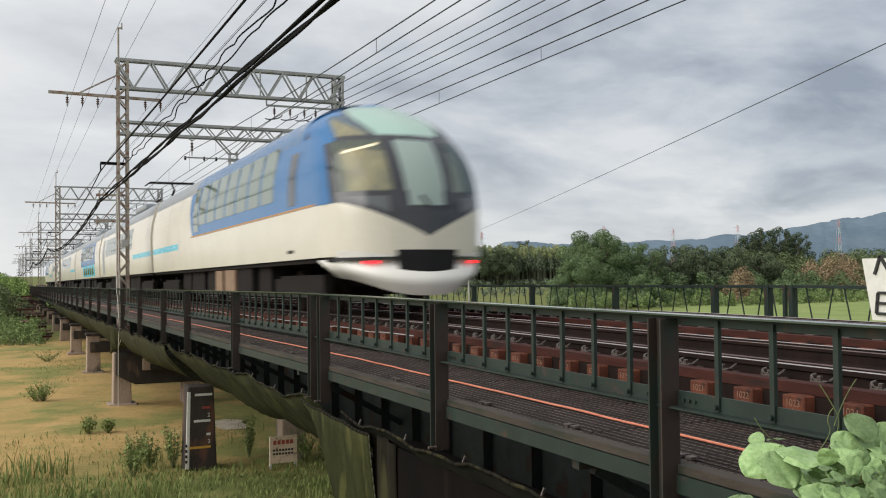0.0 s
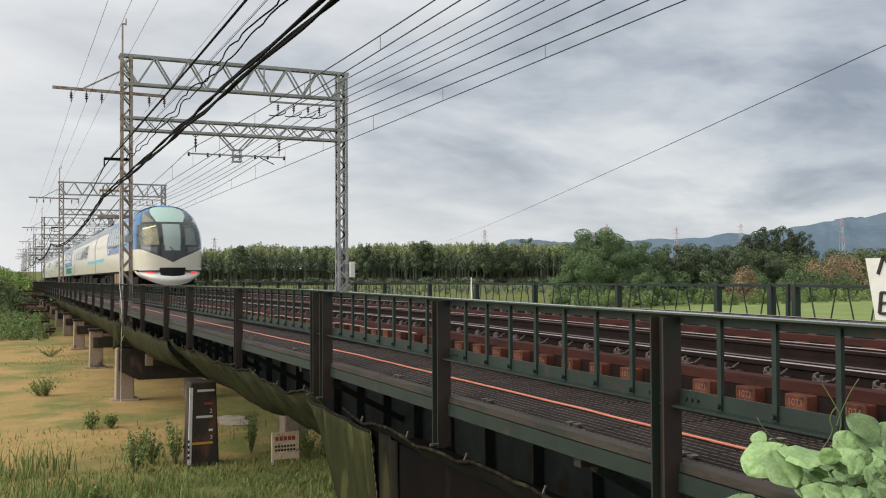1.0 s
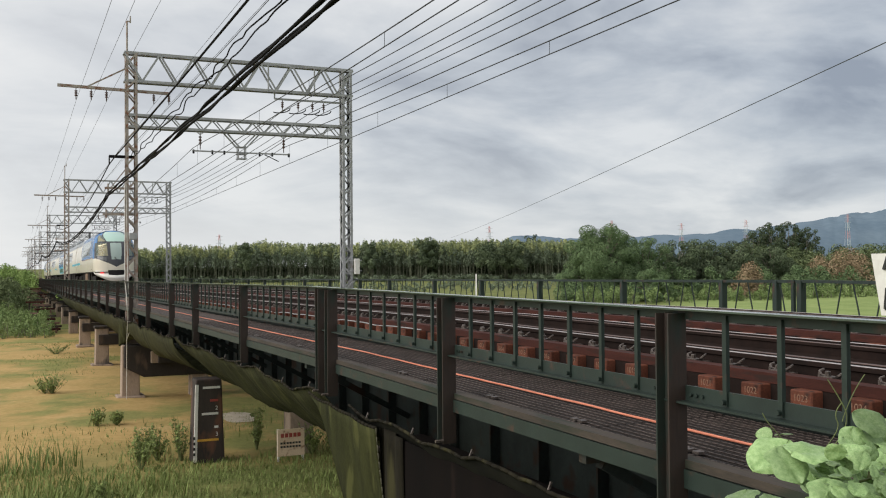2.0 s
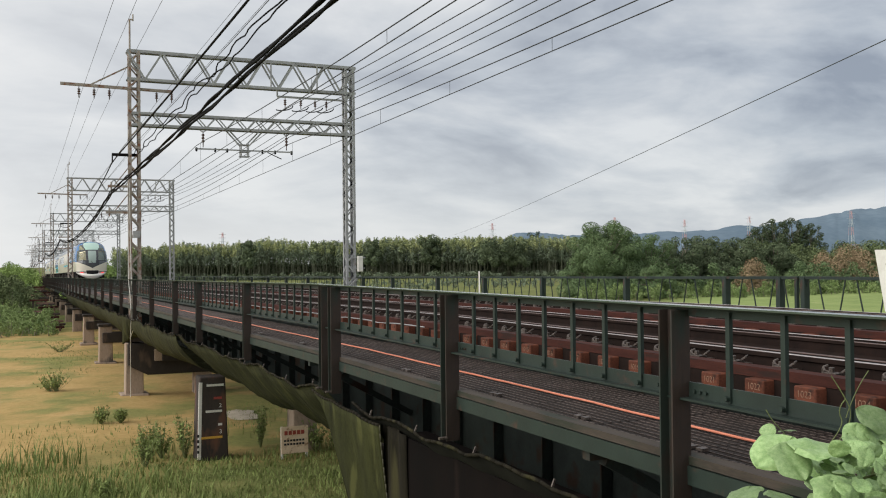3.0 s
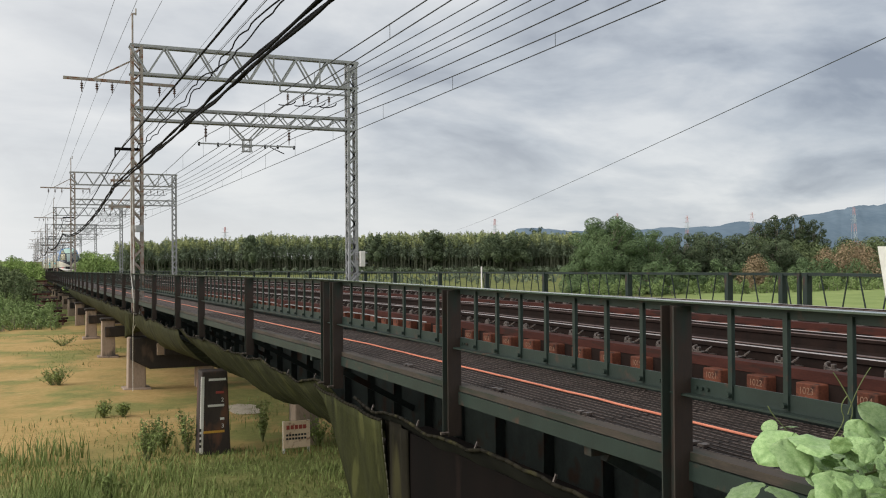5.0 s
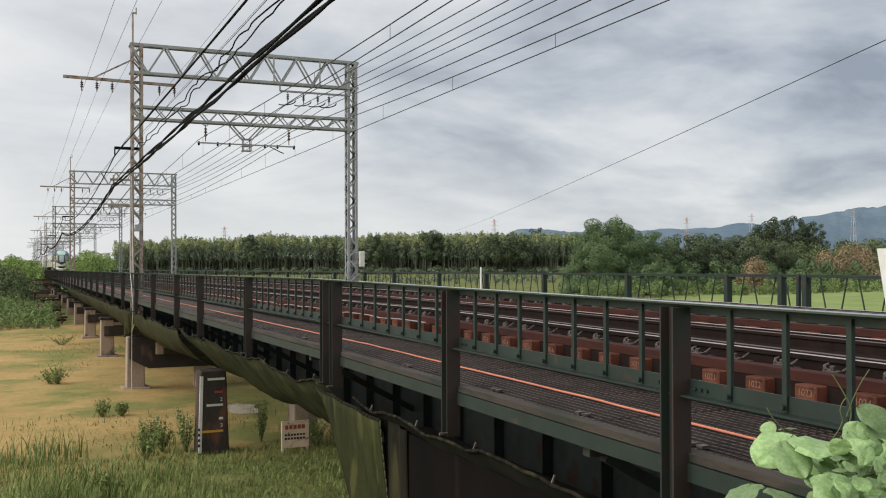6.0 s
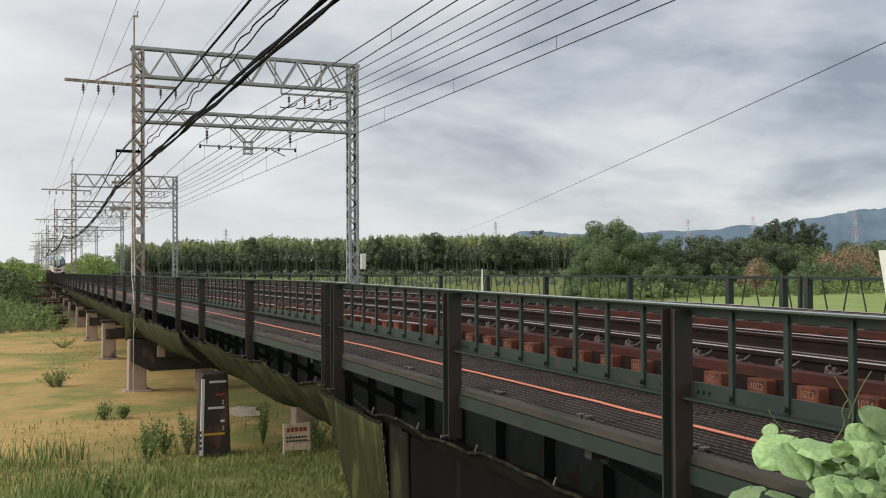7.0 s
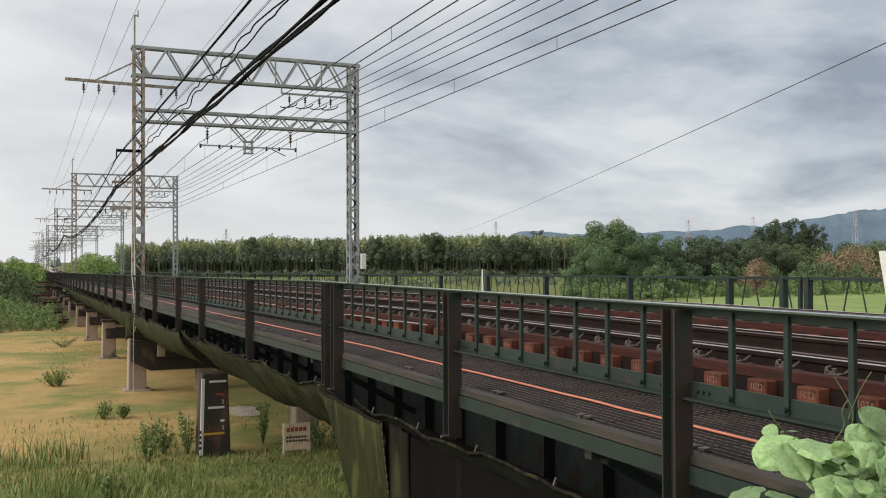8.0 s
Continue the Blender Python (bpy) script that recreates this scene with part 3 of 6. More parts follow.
def make_pier(k):
    y = PIER_0 + SPAN * k
    d = dip(y)
    foot = GROUND_Z - 0.3
    p = thing("bridge_pier", "stained concrete bridge pier with a heavy crosshead, standing on bare earth", "bridge pier", group="bridge piers")
    cols = (4.05, 6.6, 9.1, 11.5) if k == 0 else (4.33, 6.68, 9.1, 11.5) if k < 2 else (3.82, 6.3, 9.1, 11.9)
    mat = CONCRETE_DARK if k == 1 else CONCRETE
    for x in cols:
        b = Build()
        w0, w1 = (0.385, 0.315) if k == 1 and x < 5 else (0.2, 0.2) if k == 0 and x < 5 else (0.33, 0.30)
        top = -2.3 if k == 0 and x < 5 else -2.62 + d if k != 1 else -2.66 + d
        z0 = foot
        i = len(b.v)
        b.v += [(x + sx * w0, y + sy * w0, z0) for sx, sy in ((-1, -1), (1, -1), (1, 1), (-1, 1))]
        b.v += [(x + sx * w1, y + sy * w1, top) for sx, sy in ((-1, -1), (1, -1), (1, 1), (-1, 1))]
        b.f += [(i, i + 1, i + 5, i + 4), (i + 1, i + 2, i + 6, i + 5), (i + 2, i + 3, i + 7, i + 6), (i + 3, i, i + 4, i + 7), (i + 3, i + 2, i + 1, i), (i + 4, i + 5, i + 6, i + 7)]
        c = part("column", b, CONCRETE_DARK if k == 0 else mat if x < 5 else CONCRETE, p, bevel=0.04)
        if k == 1 and x < 5:
            # the water gauge painted on the column
            for z, w, m in ((-2.98, 0.42, WHITE_PAINT), (-3.30, 0.20, RED_PAINT), (-3.62, 0.40, WHITE_PAINT), (-3.95, 0.10, WHITE_PAINT), (-4.26, 0.52, YELLOW_PAINT)):
                yf = y - 0.385 + (z - foot) / (top - foot) * 0.07
                xr = x + 0.22 if z < -3.1 else x + 0.27
                part("gauge_mark", Build().box(xr - w, xr, yf - 0.012, yf + 0.01, z - 0.028, z + 0.028), m, c)
            for z, t in ((-3.53, "2"), (-4.17, "3")):
                cu = bpy.data.curves.new("gauge_number", "FONT")
                cu.body, cu.size, cu.extrude, cu.align_x = t, 0.14, 0.003, "CENTER"
                cu.materials.append(WHITE_PAINT)
                o = new("gauge_number", cu)
                o.parent = c
                yf = y - 0.385 + (z - foot) / (top - foot) * 0.07
                o.matrix_basis = pose(x + 0.18, yf - 0.012, z + 0.0, 90, 0, 0)
            part("gauge_strip", gauge_edge(x, y, foot, top), WHITE_PAINT, c, "white painted edge with black figures")
            for q in range(4):
                part("figure_bar", Build().box(x - 0.40, x - 0.35, y - 0.402, y - 0.392, -4.62 + 0.13 * q, -4.55 + 0.13 * q), INK, c)
    b = Build()
    if k > 2:
        b.box(cols[0] - 0.17, cols[-1] - 0.25, y - 0.42, y + 0.42, -3.42 + d, -2.92 + d)
        part("crosshead", b, UMBER_CONCRETE, p, "dark mottled concrete crosshead", bevel=0.04)
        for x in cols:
            part("bearing_block", Build().box(x - 0.36, x + 0.36, y - 0.36, y + 0.36, -2.62 + d, -2.5 + d), UMBER_CONCRETE, p, bevel=0.03)
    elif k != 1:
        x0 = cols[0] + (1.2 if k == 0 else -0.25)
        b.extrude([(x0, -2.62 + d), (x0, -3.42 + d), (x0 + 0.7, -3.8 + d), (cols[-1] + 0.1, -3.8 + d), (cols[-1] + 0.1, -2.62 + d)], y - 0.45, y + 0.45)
        part("crosshead", b, UMBER_CONCRETE, p, "dark mottled concrete crosshead with a cut-off corner", bevel=0.05)
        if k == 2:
            part("bearing_block", Build().box(4.75, 7.6, y - 0.72, y - 0.45, -3.3 + d, -2.75 + d), UMBER_CONCRETE, p, bevel=0.03)
            part("corbel", Build().box(4.5, 4.78, y - 0.62, y - 0.45, -3.28 + d, -2.85 + d), CONCRETE, p, "pale patched concrete corbel", bevel=0.02)
    else:
        b.box(4.66, 12.0, y - 0.36, y + 0.36, -2.8, -2.56 + d)
        part("crosshead", b, CONCRETE_DARK, p, "dark mottled concrete crosshead", bevel=0.05)
    for x in cols[:1]:
        if k in (2, 3, 4):
            part("footing", Build().box(x - 0.5, x + 0.5, y - 0.5, y + 0.5, GROUND_Z - 0.2, GROUND_Z + 0.09), CONCRETE, p, bevel=0.04)
    return p


def make_net(k):
    """Sheet net slung under the walkway from the edge to the girder's foot, over one span."""
    y0, y1 = PIER_0 + SPAN * k + 0.15, PIER_0 + SPAN * (k + 1) - (0.15 if k >= 0 else 0.9)
    b = Build()

    def f(u, v):
        y = y0 + (y1 - y0) * u
        x = EDGE_X - 0.03 + (v ** 1.7 if k > 0 else v) * 1.55
        sag = math.sin(math.pi * u) ** 0.6
        fold = (0.05 * abs(math.sin(u * 34 + 5 * v)) + 0.025 * math.sin(u * 91 + 8 * v)) * (0.35 + v) + 0.09 * noise.noise(Vector((u * 12, v * 3, k)))
        edge = 0.05 * abs(math.sin(u * math.pi * 3))
        z = -1.63 - edge * (1 - v) - 0.95 * v ** 0.8 - 0.32 * math.sin(math.pi * v) * sag + fold - 0.35 * v * (1 - sag)
        return (x, y, z + dip(y))

    b.grid(f, [i / 220 for i in range(221)], [i / 12 for i in range(13)])
    # the landward net takes the black shade colour, the others their olive
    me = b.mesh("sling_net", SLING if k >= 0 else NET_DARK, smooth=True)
    o = tagged(new("sling_net", me), "mossy olive sheet net slung beneath the bridge walkway", "net", group="nets under the bridge")
    so = o.modifiers.new("thick", "SOLIDIFY")
    so.thickness = 0.012
    rim = [Vector(f(i / 80, 0.0)) + Vector((-0.01, 0, 0.006 * math.sin(i * 1.9))) for i in range(81)]
    part("edge_rope", tube(rim, 0.018, "edge_rope", OLD_NET, 5), OLD_NET, o, "rolled edge with a rope")
    for i in range(4, 80, 9):
        part("tie", Build().bar(rim[i], rim[i] + Vector((0.03, 0, 0.07)), 0.016), CLIP, o, "wire tie")
    if k != 0:
        return
    # the end that hangs down round the first pier
    e = Build()

    def g(u, v):
        q = v ** 0.55
        ya, yb = 12.0 - 2.5 * u, 9.98 - 0.38 * u
        xa, xb = EDGE_X - 0.05, EDGE_X + 0.05 + 0.25 * u
        fold = (0.05 * math.sin(15 * u + 2 * v) + 0.05 * noise.noise(Vector((u * 5, v * 3, 9)))) * (0.3 + v)
        z = -1.66 - 0.07 * u - 2.75 * v - 0.03 * abs(math.sin(u * 9))
        return (xa + (xb - xa) * v + fold, ya + (yb - ya) * q + 0.5 * fold, z)

    e.grid(g, [i / 30 for i in range(31)], [i / 22 for i in range(23)])
    o2 = tagged(new("hanging_net", e.mesh("hanging_net", NET, smooth=True)), "mossy olive sheet net hanging down beside a pier", "net", group="nets under the bridge")
    so = o2.modifiers.new("thick", "SOLIDIFY")
    so.thickness = 0.012
    part("edge_rope", tube([g(i / 24, 0.0) for i in range(25)], 0.02, "edge_rope", OLD_NET, 5), OLD_NET, o2, "rolled edge with a rope")
    part("seam", tube([g(1.0, i / 30) for i in range(31)], 0.009, "seam", PALE_SEAM, 5), PALE_SEAM, o2, "pale stitched seam")
    # a browner sheet behind it, closing the side of the pier
    e = Build().grid(lambda u, v: (3.60 + 0.02 * math.sin(13 * u) + 0.05 * v, 9.62 - 0.66 * u + 0.03 * noise.noise(Vector((u * 4, v * 5, 2))), -1.72 - 0.05 * u - 3.0 * v), [i / 16 for i in range(17)], [i / 20 for i in range(21)])
    o3 = tagged(new("side_net", e.mesh("side_net", OLD_NET, smooth=True)), "brown-stained sheet net hanging beside a pier", "net", group="nets under the bridge")
    o3.modifiers.new("thick", "SOLIDIFY").thickness = 0.012
    # a short curtain of net round the foot of the first gantry
    e = Build().grid(lambda u, v: (3.47 + 0.05 * math.sin(22 * u) * (0.3 + v) + 0.35 * v * u, 36.9 - 2.6 * u * (1 - 0.45 * v), -1.88 - 1.05 * v * (1 - 0.35 * u)), [i / 40 for i in range(41)], [i / 10 for i in range(11)])
    o4 = tagged(new("curtain_net", e.mesh("curtain_net", SLING, smooth=True)), "dark olive net bunched round a gantry's foot", "net", group="nets under the bridge")
    o4.modifiers.new("thick", "SOLIDIFY").thickness = 0.012


def make_abutment():
    """The wall that carries the landward end of the bridge."""
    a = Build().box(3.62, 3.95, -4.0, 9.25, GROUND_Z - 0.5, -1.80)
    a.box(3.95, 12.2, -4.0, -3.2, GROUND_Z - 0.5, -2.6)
    tagged(part("abutment", a, ABUTMENT), "concrete abutment wall, coloured black for the shade under the walkway", "abutment", kind="structure")


make_abutment()
make_girders()
for k in range(0, 20):
    make_pier(k)
for k in range(-1, 6):
    make_net(k)


# ---- walkway ----
def make_walkway():
    w = thing("walkway", "narrow bridge walkway of ribbed steel grating panels, dark and worn", "walkway", "structure")
    part("edge_channel", run(Build(), EDGE_X + 0.03, DECK_Z - 0.085, 0.05, 0.11, -8, BRIDGE_END), GREEN_STEEL, w)
    part("edge_plank", run(Build(), EDGE_X + 0.07, DECK_Z + 0.002, 0.11, 0.05, -8, BRIDGE_END), PLANK, w, "grey weathered edge board")
    # one panel, ribs along and flats across
    L, W0, W1 = 1.05, EDGE_X + 0.15, 4.98
    b = Build()
    n = 18
    for i in range(n):
        x = W0 + (W1 - W0) * i / (n - 1)
        for k in range(15):
            y = 0.012 + (L - 0.024) * k / 15
            b.box(x - 0.0055, x + 0.0055, y, y + 0.050, -0.003, 0.0)
    tops = len(b.f)
    for i in range(n):
        x = W0 + (W1 - W0) * i / (n - 1)
        b.box(x - 0.004, x + 0.004, 0.006, L - 0.006, -0.022, -0.003)
    for k in range(30):
        y = 0.02 + (L - 0.04) * k / 29
        b.box(W0, W1, y - 0.011, y + 0.011, -0.034, -0.009)
    me = b.mesh("grating_panel", RIB)
    me.materials.append(GRATE)
    for f in me.polygons[tops:]:
        f.material_index = 1
    plain = Build()
    for i in range(n):
        x = W0 + (W1 - W0) * i / (n - 1)
        plain.box(x - 0.005, x + 0.005, 0.006, L - 0.006, -0.014, 0.0)
    low = len(plain.f)
    plain.box(W0, W1, 0.01, L - 0.01, -0.034, -0.009)
    far_me = plain.mesh("grating_panel", RIB)
    far_me.materials.append(GRATE)
    for f in far_me.polygons[low:]:
        f.material_index = 1
    y = -7.9
    while y < 62:
        o = part("grating_panel", me if 0 < y < 22 else far_me, GRATE, w)
        o.location = (0, y, DECK_Z + dip(y + L / 2) + 0.003 * random.uniform(-1, 1))
        y += L
    part("grating_run", run(Build(), (W0 + W1) / 2, DECK_Z - 0.015, W1 - W0, 0.03, 62.1, BRIDGE_END), GRATE, w)
    part("stringer", run(run(Build(), 3.9, DECK_Z - 0.1, 0.06, 0.12, -8, BRIDGE_END), 4.6, DECK_Z - 0.1, 0.06, 0.12, -8, BRIDGE_END), DARK_STEEL, w)
    for y in (3.1, 4.6, 5.9, 7.3, 9.4, 13.5, 16.2):
        bb = Build()
        for k in range(2):
            bb.box(EDGE_X + 0.24, EDGE_X + 0.29, y + 0.1 * k, y + 0.1 * k + 0.06, DECK_Z + dip(y) + 0.002, DECK_Z + dip(y) + 0.02)
        part("panel_clip", bb, CLIP, w)
    # orange cable lying on the grating
    c = bpy.data.curves.new("orange_cable", "CURVE")
    c.dimensions, c.bevel_depth = "3D", 0.0095
    sp = c.splines.new("POLY")
    pts = [(4.265 + 0.022 * noise.noise(Vector((y * 0.35, 0, 7))) + 0.014 * noise.noise(Vector((y * 1.9, 0, 3))), y, DECK_Z + dip(y) + 0.014 + 0.006 * max(0.0, noise.noise(Vector((y * 1.3, 5, 3))))) for y in [-2 + 0.25 * k for k in range(260)]]
    sp.points.add(len(pts) - 1)
    for q, p in zip(sp.points, pts):
        q.co = (*p, 1)
    c.materials.append(ORANGE)
    tagged(new("orange_cable", c), "thin orange cable lying along the walkway grating", "cable")


make_walkway()


# ---- near railing ----
def h_post(b, x, y, z0, z1, w=0.13, d=0.125, t=0.012):
    out = [(-w, -d), (w, -d), (w, -d + 2 * t), (t, -d + 2 * t), (t, d - 2 * t), (w, d - 2 * t), (w, d), (-w, d), (-w, d - 2 * t), (-t, d - 2 * t), (-t, -d + 2 * t), (-w, -d + 2 * t)]
    i, m = len(b.v), len(out)
    b.v += [(x + p / 2, y + q / 2, z) for z in (z0, z1) for p, q in out]
    b.f += [(i + k, i + (k + 1) % m, i + m + (k + 1) % m, i + m + k) for k in range(m)]
    b.f += [tuple(i + k for k in range(m - 1, -1, -1)), tuple(i + m + k for k in range(m))]


def make_railing():
    r = thing("bridge_railing", "dark green steel bridge railing with rust-brown posts and slim bars", "railing")
    posts = [-6.4, -2.6, 1.2, 4.51, 7.70, 11.10, 11.50, 16.0, 20.7, 24.1, 28.7, 33.2, 37.8, 42.3]
    posts += [42.3 + 4.5 * k for k in range(1, 62)]
    pb = Build()
    h_post(pb, 0, 0, -1.30, 0.0)
    pm = pb.mesh("post", BROWN_STEEL)
    foot = Build()
    foot.bar((-0.03, -0.06, -1.27), (-0.11, -0.06, -1.27), 0.03, n=6)
    fm = foot.mesh("bolt", CLIP)
    for y in posts:
        o = part("post", pm, BROWN_STEEL, r)
        o.location = (EDGE_X - 0.03, y, TOP_Z - 0.03 + dip(y))
        if y < 40:
            o2 = part("bolt", fm, CLIP, r)
            o2.location = (EDGE_X - 0.06, y, TOP_Z - 0.03 + dip(y))
    for (y0, y1) in ((-8, 11.28), (11.32, BRIDGE_END)):
        b = Build()
        # an angle: flat top and a deep face
        run_profile(b, [(EDGE_X - 0.06, TOP_Z - 0.010), (EDGE_X + 0.04, TOP_Z - 0.010), (EDGE_X + 0.04, TOP_Z), (EDGE_X - 0.06, TOP_Z)], y0, y1)
        part("top_face", run(Build(), EDGE_X + 0.034, TOP_Z - 0.038, 0.012, 0.056, y0, y1), GREEN_STEEL, r)
        part("top_rail", b, WET_GREEN, r)
        b = Build()
        run_profile(b, [(EDGE_X - 0.045, LOW_Z), (EDGE_X + 0.036, LOW_Z), (EDGE_X + 0.036, LOW_Z + 0.10), (EDGE_X + 0.024, LOW_Z + 0.10), (EDGE_X + 0.024, LOW_Z + 0.012), (EDGE_X - 0.045, LOW_Z + 0.012)], y0, y1)
        part("bottom_rail", b, GREEN_STEEL, r)
    bal = Build().extrude([(-0.005, -0.016), (0.02, -0.016), (0.02, -0.008), (0.003, -0.008), (0.003, 0.016), (-0.005, 0.016)], 0, 1)
    bal.v = [(x, z, LOW_Z + 0.02 + (TOP_Z - 0.05 - LOW_Z) * y) for x, y, z in bal.v]
    bal.bar((-0.028, 0.0, LOW_Z + 0.045), (0.03, 0.0, LOW_Z + 0.045), 0.03, n=6)
    bm_ = bal.mesh("baluster", GREEN_STEEL)
    far = Build()
    count = 0
    for a, c in zip(posts, posts[1:]):
        n = max(1, round((c - a) / 0.425))
        if c - a < 1:
            continue
        for k in range(1, n):
            y = a + (c - a) * k / n
            if y < 100:
                o = part("baluster", bm_, GREEN_STEEL, r)
                o.location = (EDGE_X + 0.015, y, dip(y))
            else:
                far.box(EDGE_X, EDGE_X + 0.03, y - 0.02, y + 0.02, LOW_Z + dip(y), TOP_Z - 0.03 + dip(y))
    tagged(part("far_balusters", far, GREEN_STEEL, r), kind="stuff")
    # splice plates and brackets where rails meet the posts
    for y in (4.51, 7.70, 16.0, 20.7):
        b = Build()
        for s in (-1, 1):
            b.box(EDGE_X + 0.036, EDGE_X + 0.05, y + s * 0.09 - 0.03 + 0.03 * s, y + s * 0.09 + 0.03 + 0.06 * s, LOW_Z + 0.0 + dip(y), LOW_Z + 0.10 + dip(y))
            for q in (0.0, 0.05, 0.1):
                b.bar((EDGE_X + 0.01, y + s * (0.12 + q), LOW_Z + 0.05 + dip(y)), (EDGE_X + 0.036, y + s * (0.12 + q), LOW_Z + 0.05 + dip(y)), 0.022, n=6)
        part("splice_plate", b, GREEN_STEEL, r)


make_railing()


# ---- tracks ----
def make_track(cx, name):
    t = thing(name, "railway track on red-brown synthetic sleepers across a bridge, polished rails", "railway track", "structure", "tracks on the bridge")
    hz = RAIL_Z
    for s in (-1, 1):
        x = cx + s * 0.7525
        prof = [(x - 0.0625, hz - 0.153), (x + 0.0625, hz - 0.153), (x + 0.0625, hz - 0.142), (x + 0.009, hz - 0.115), (x + 0.009, hz - 0.045), (x + 0.0325, hz - 0.034),
                (x + 0.0325, hz - 0.004), (x + 0.026, hz - 0.0005), (x - 0.026, hz - 0.0005), (x - 0.0325, hz - 0.004), (x - 0.0325, hz - 0.034), (x - 0.009, hz - 0.045), (x - 0.009, hz - 0.115), (x - 0.0625, hz - 0.142)]
        rail = part("rail", run_profile(Build(), prof, -8, BRIDGE_END), RAIL_RUST, t)
        part("rail_head", run_profile(Build(), [(x - 0.026, hz - 0.004), (x + 0.026, hz - 0.004), (x + 0.024, hz + 0.001), (x + 0.018, hz + 0.002), (x - 0.018, hz + 0.002), (x - 0.024, hz + 0.001)], -8, BRIDGE_END), RAIL_HEAD, rail, "polished steel running surface")
        # guard rail inside the running rail
        gx = x - s * 0.20
        prof = [(gx - 0.05, hz - 0.15), (gx + 0.05, hz - 0.15), (gx + 0.05, hz - 0.14), (gx + 0.009, hz - 0.115), (gx + 0.009, hz - 0.045), (gx + 0.028, hz - 0.034), (gx + 0.028, hz - 0.008), (gx - 0.028, hz - 0.008), (gx - 0.028, hz - 0.034), (gx - 0.009, hz - 0.045), (gx - 0.009, hz - 0.115), (gx - 0.05, hz - 0.14)]
        part("guard_rail", run_profile(Build(), prof, -8, BRIDGE_END), RAIL_RUST, t)
        part("guard_rail_top", run_profile(Build(), [(gx - 0.027, hz - 0.014), (gx + 0.027, hz - 0.014), (gx + 0.024, hz - 0.004), (gx - 0.024, hz - 0.004)], -8, BRIDGE_END), GUARD_RAIL, t)
        # added plate that blackens the sleeper gaps in place of real shade
        part("gap_shade_strip", run(Build(), cx + s * 1.09, hz - 0.25, 0.02, 0.19, -8, BRIDGE_END), RAIL_RUST, t, "added dark strip for the shade between the sleepers")
        # longitudinal timber outside the rail
        tx = cx + s * 1.04
        part("guard_timber", run(Build(), tx, hz - 0.114, 0.13, 0.075, -8, BRIDGE_END), TIMBER, t, "red-brown longitudinal guard timber")
    sl = Build().box(cx - 1.20, cx + 1.20, -0.10, 0.10, hz - 0.362, hz - 0.153).mesh("sleeper", SLEEPER)
    bm = bmesh.new()
    bm.from_mesh(sl)
    bmesh.ops.bevel(bm, geom=list(bm.edges), offset=0.008, segments=1, affect="EDGES")
    bm.to_mesh(sl)
    bm.free()
    far = Build()
    clip = Build()
    # chair, bolt and the bent spring arms
    clip.box(-0.13, 0.10, -0.05, 0.05, -0.155, -0.09)
    clip.box(-0.12, -0.02, -0.075, 0.075, -0.09, -0.055)
    clip.bar((-0.075, 0.02, -0.06), (-0.075, 0.02, -0.01), 0.05, n=6)
    clip.bar((-0.075, 0.12, -0.15), (-0.075, 0.12, -0.03), 0.03, n=6)
    for s in (-1, 1):
        pts = [(-0.05, s * 0.05, -0.06), (-0.08, s * 0.10, -0.045), (-0.06, s * 0.135, -0.015), (-0.02, s * 0.12, 0.0)]
        for a, c in zip(pts, pts[1:]):
            clip.bar(a, c, 0.022, n=5)
    cm = clip.mesh("rail_clip", CLIP)
    y, i = 5.85 - 0.487 * 28, 0
    while y < BRIDGE_END:
        if y < 130:
            o = part("sleeper", sl, SLEEPER, t)
            o.location = (0, y, dip(y))
            if y < 62:
                for x, turn in ((cx - 0.86, 0), (cx + 0.86, 180)):
                    if turn and y > 25:
                        continue
                    q = part("rail_clip", cm, CLIP, t)
                    q.matrix_basis = pose(x, y + random.uniform(-0.02, 0.02), hz - 0.03 + dip(y), 0, 0, turn) @ Matrix.Diagonal((0.85, 0.75, 0.75, 1))
        else:
            far.box(cx - 1.20, cx + 1.20, y - 0.12, y + 0.12, hz - 0.362 + dip(y), hz - 0.153 + dip(y))
        if cx < 8 and -1 < y < 10.5:
            num = 1021 - i + 28
            cu = bpy.data.curves.new("sleeper_number", "FONT")
            cu.body, cu.size, cu.extrude, cu.align_x, cu.space_line = str(num) + "\n上", 0.068, 0.0008, "CENTER", 1.0
            cu.materials.append(SLEEPER_INK)
            tx = new("sleeper_number", cu)
            tx.parent = o
            tx.matrix_basis = pose(cx - 1.2015, 0.0, hz - 0.228, 90, 0, -90)
        y += 0.487
        i += 1
    tagged(part("far_sleepers", far, SLEEPER, t), kind="stuff")


SLEEPER_INK = material("faded_figures", (0.34, 0.20, 0.135), (0.12, 0.06, 0.04), rough=0.8, scale=60, fine=150)
make_track(NEAR_X, "near_track")
make_track(FAR_X, "far_track")


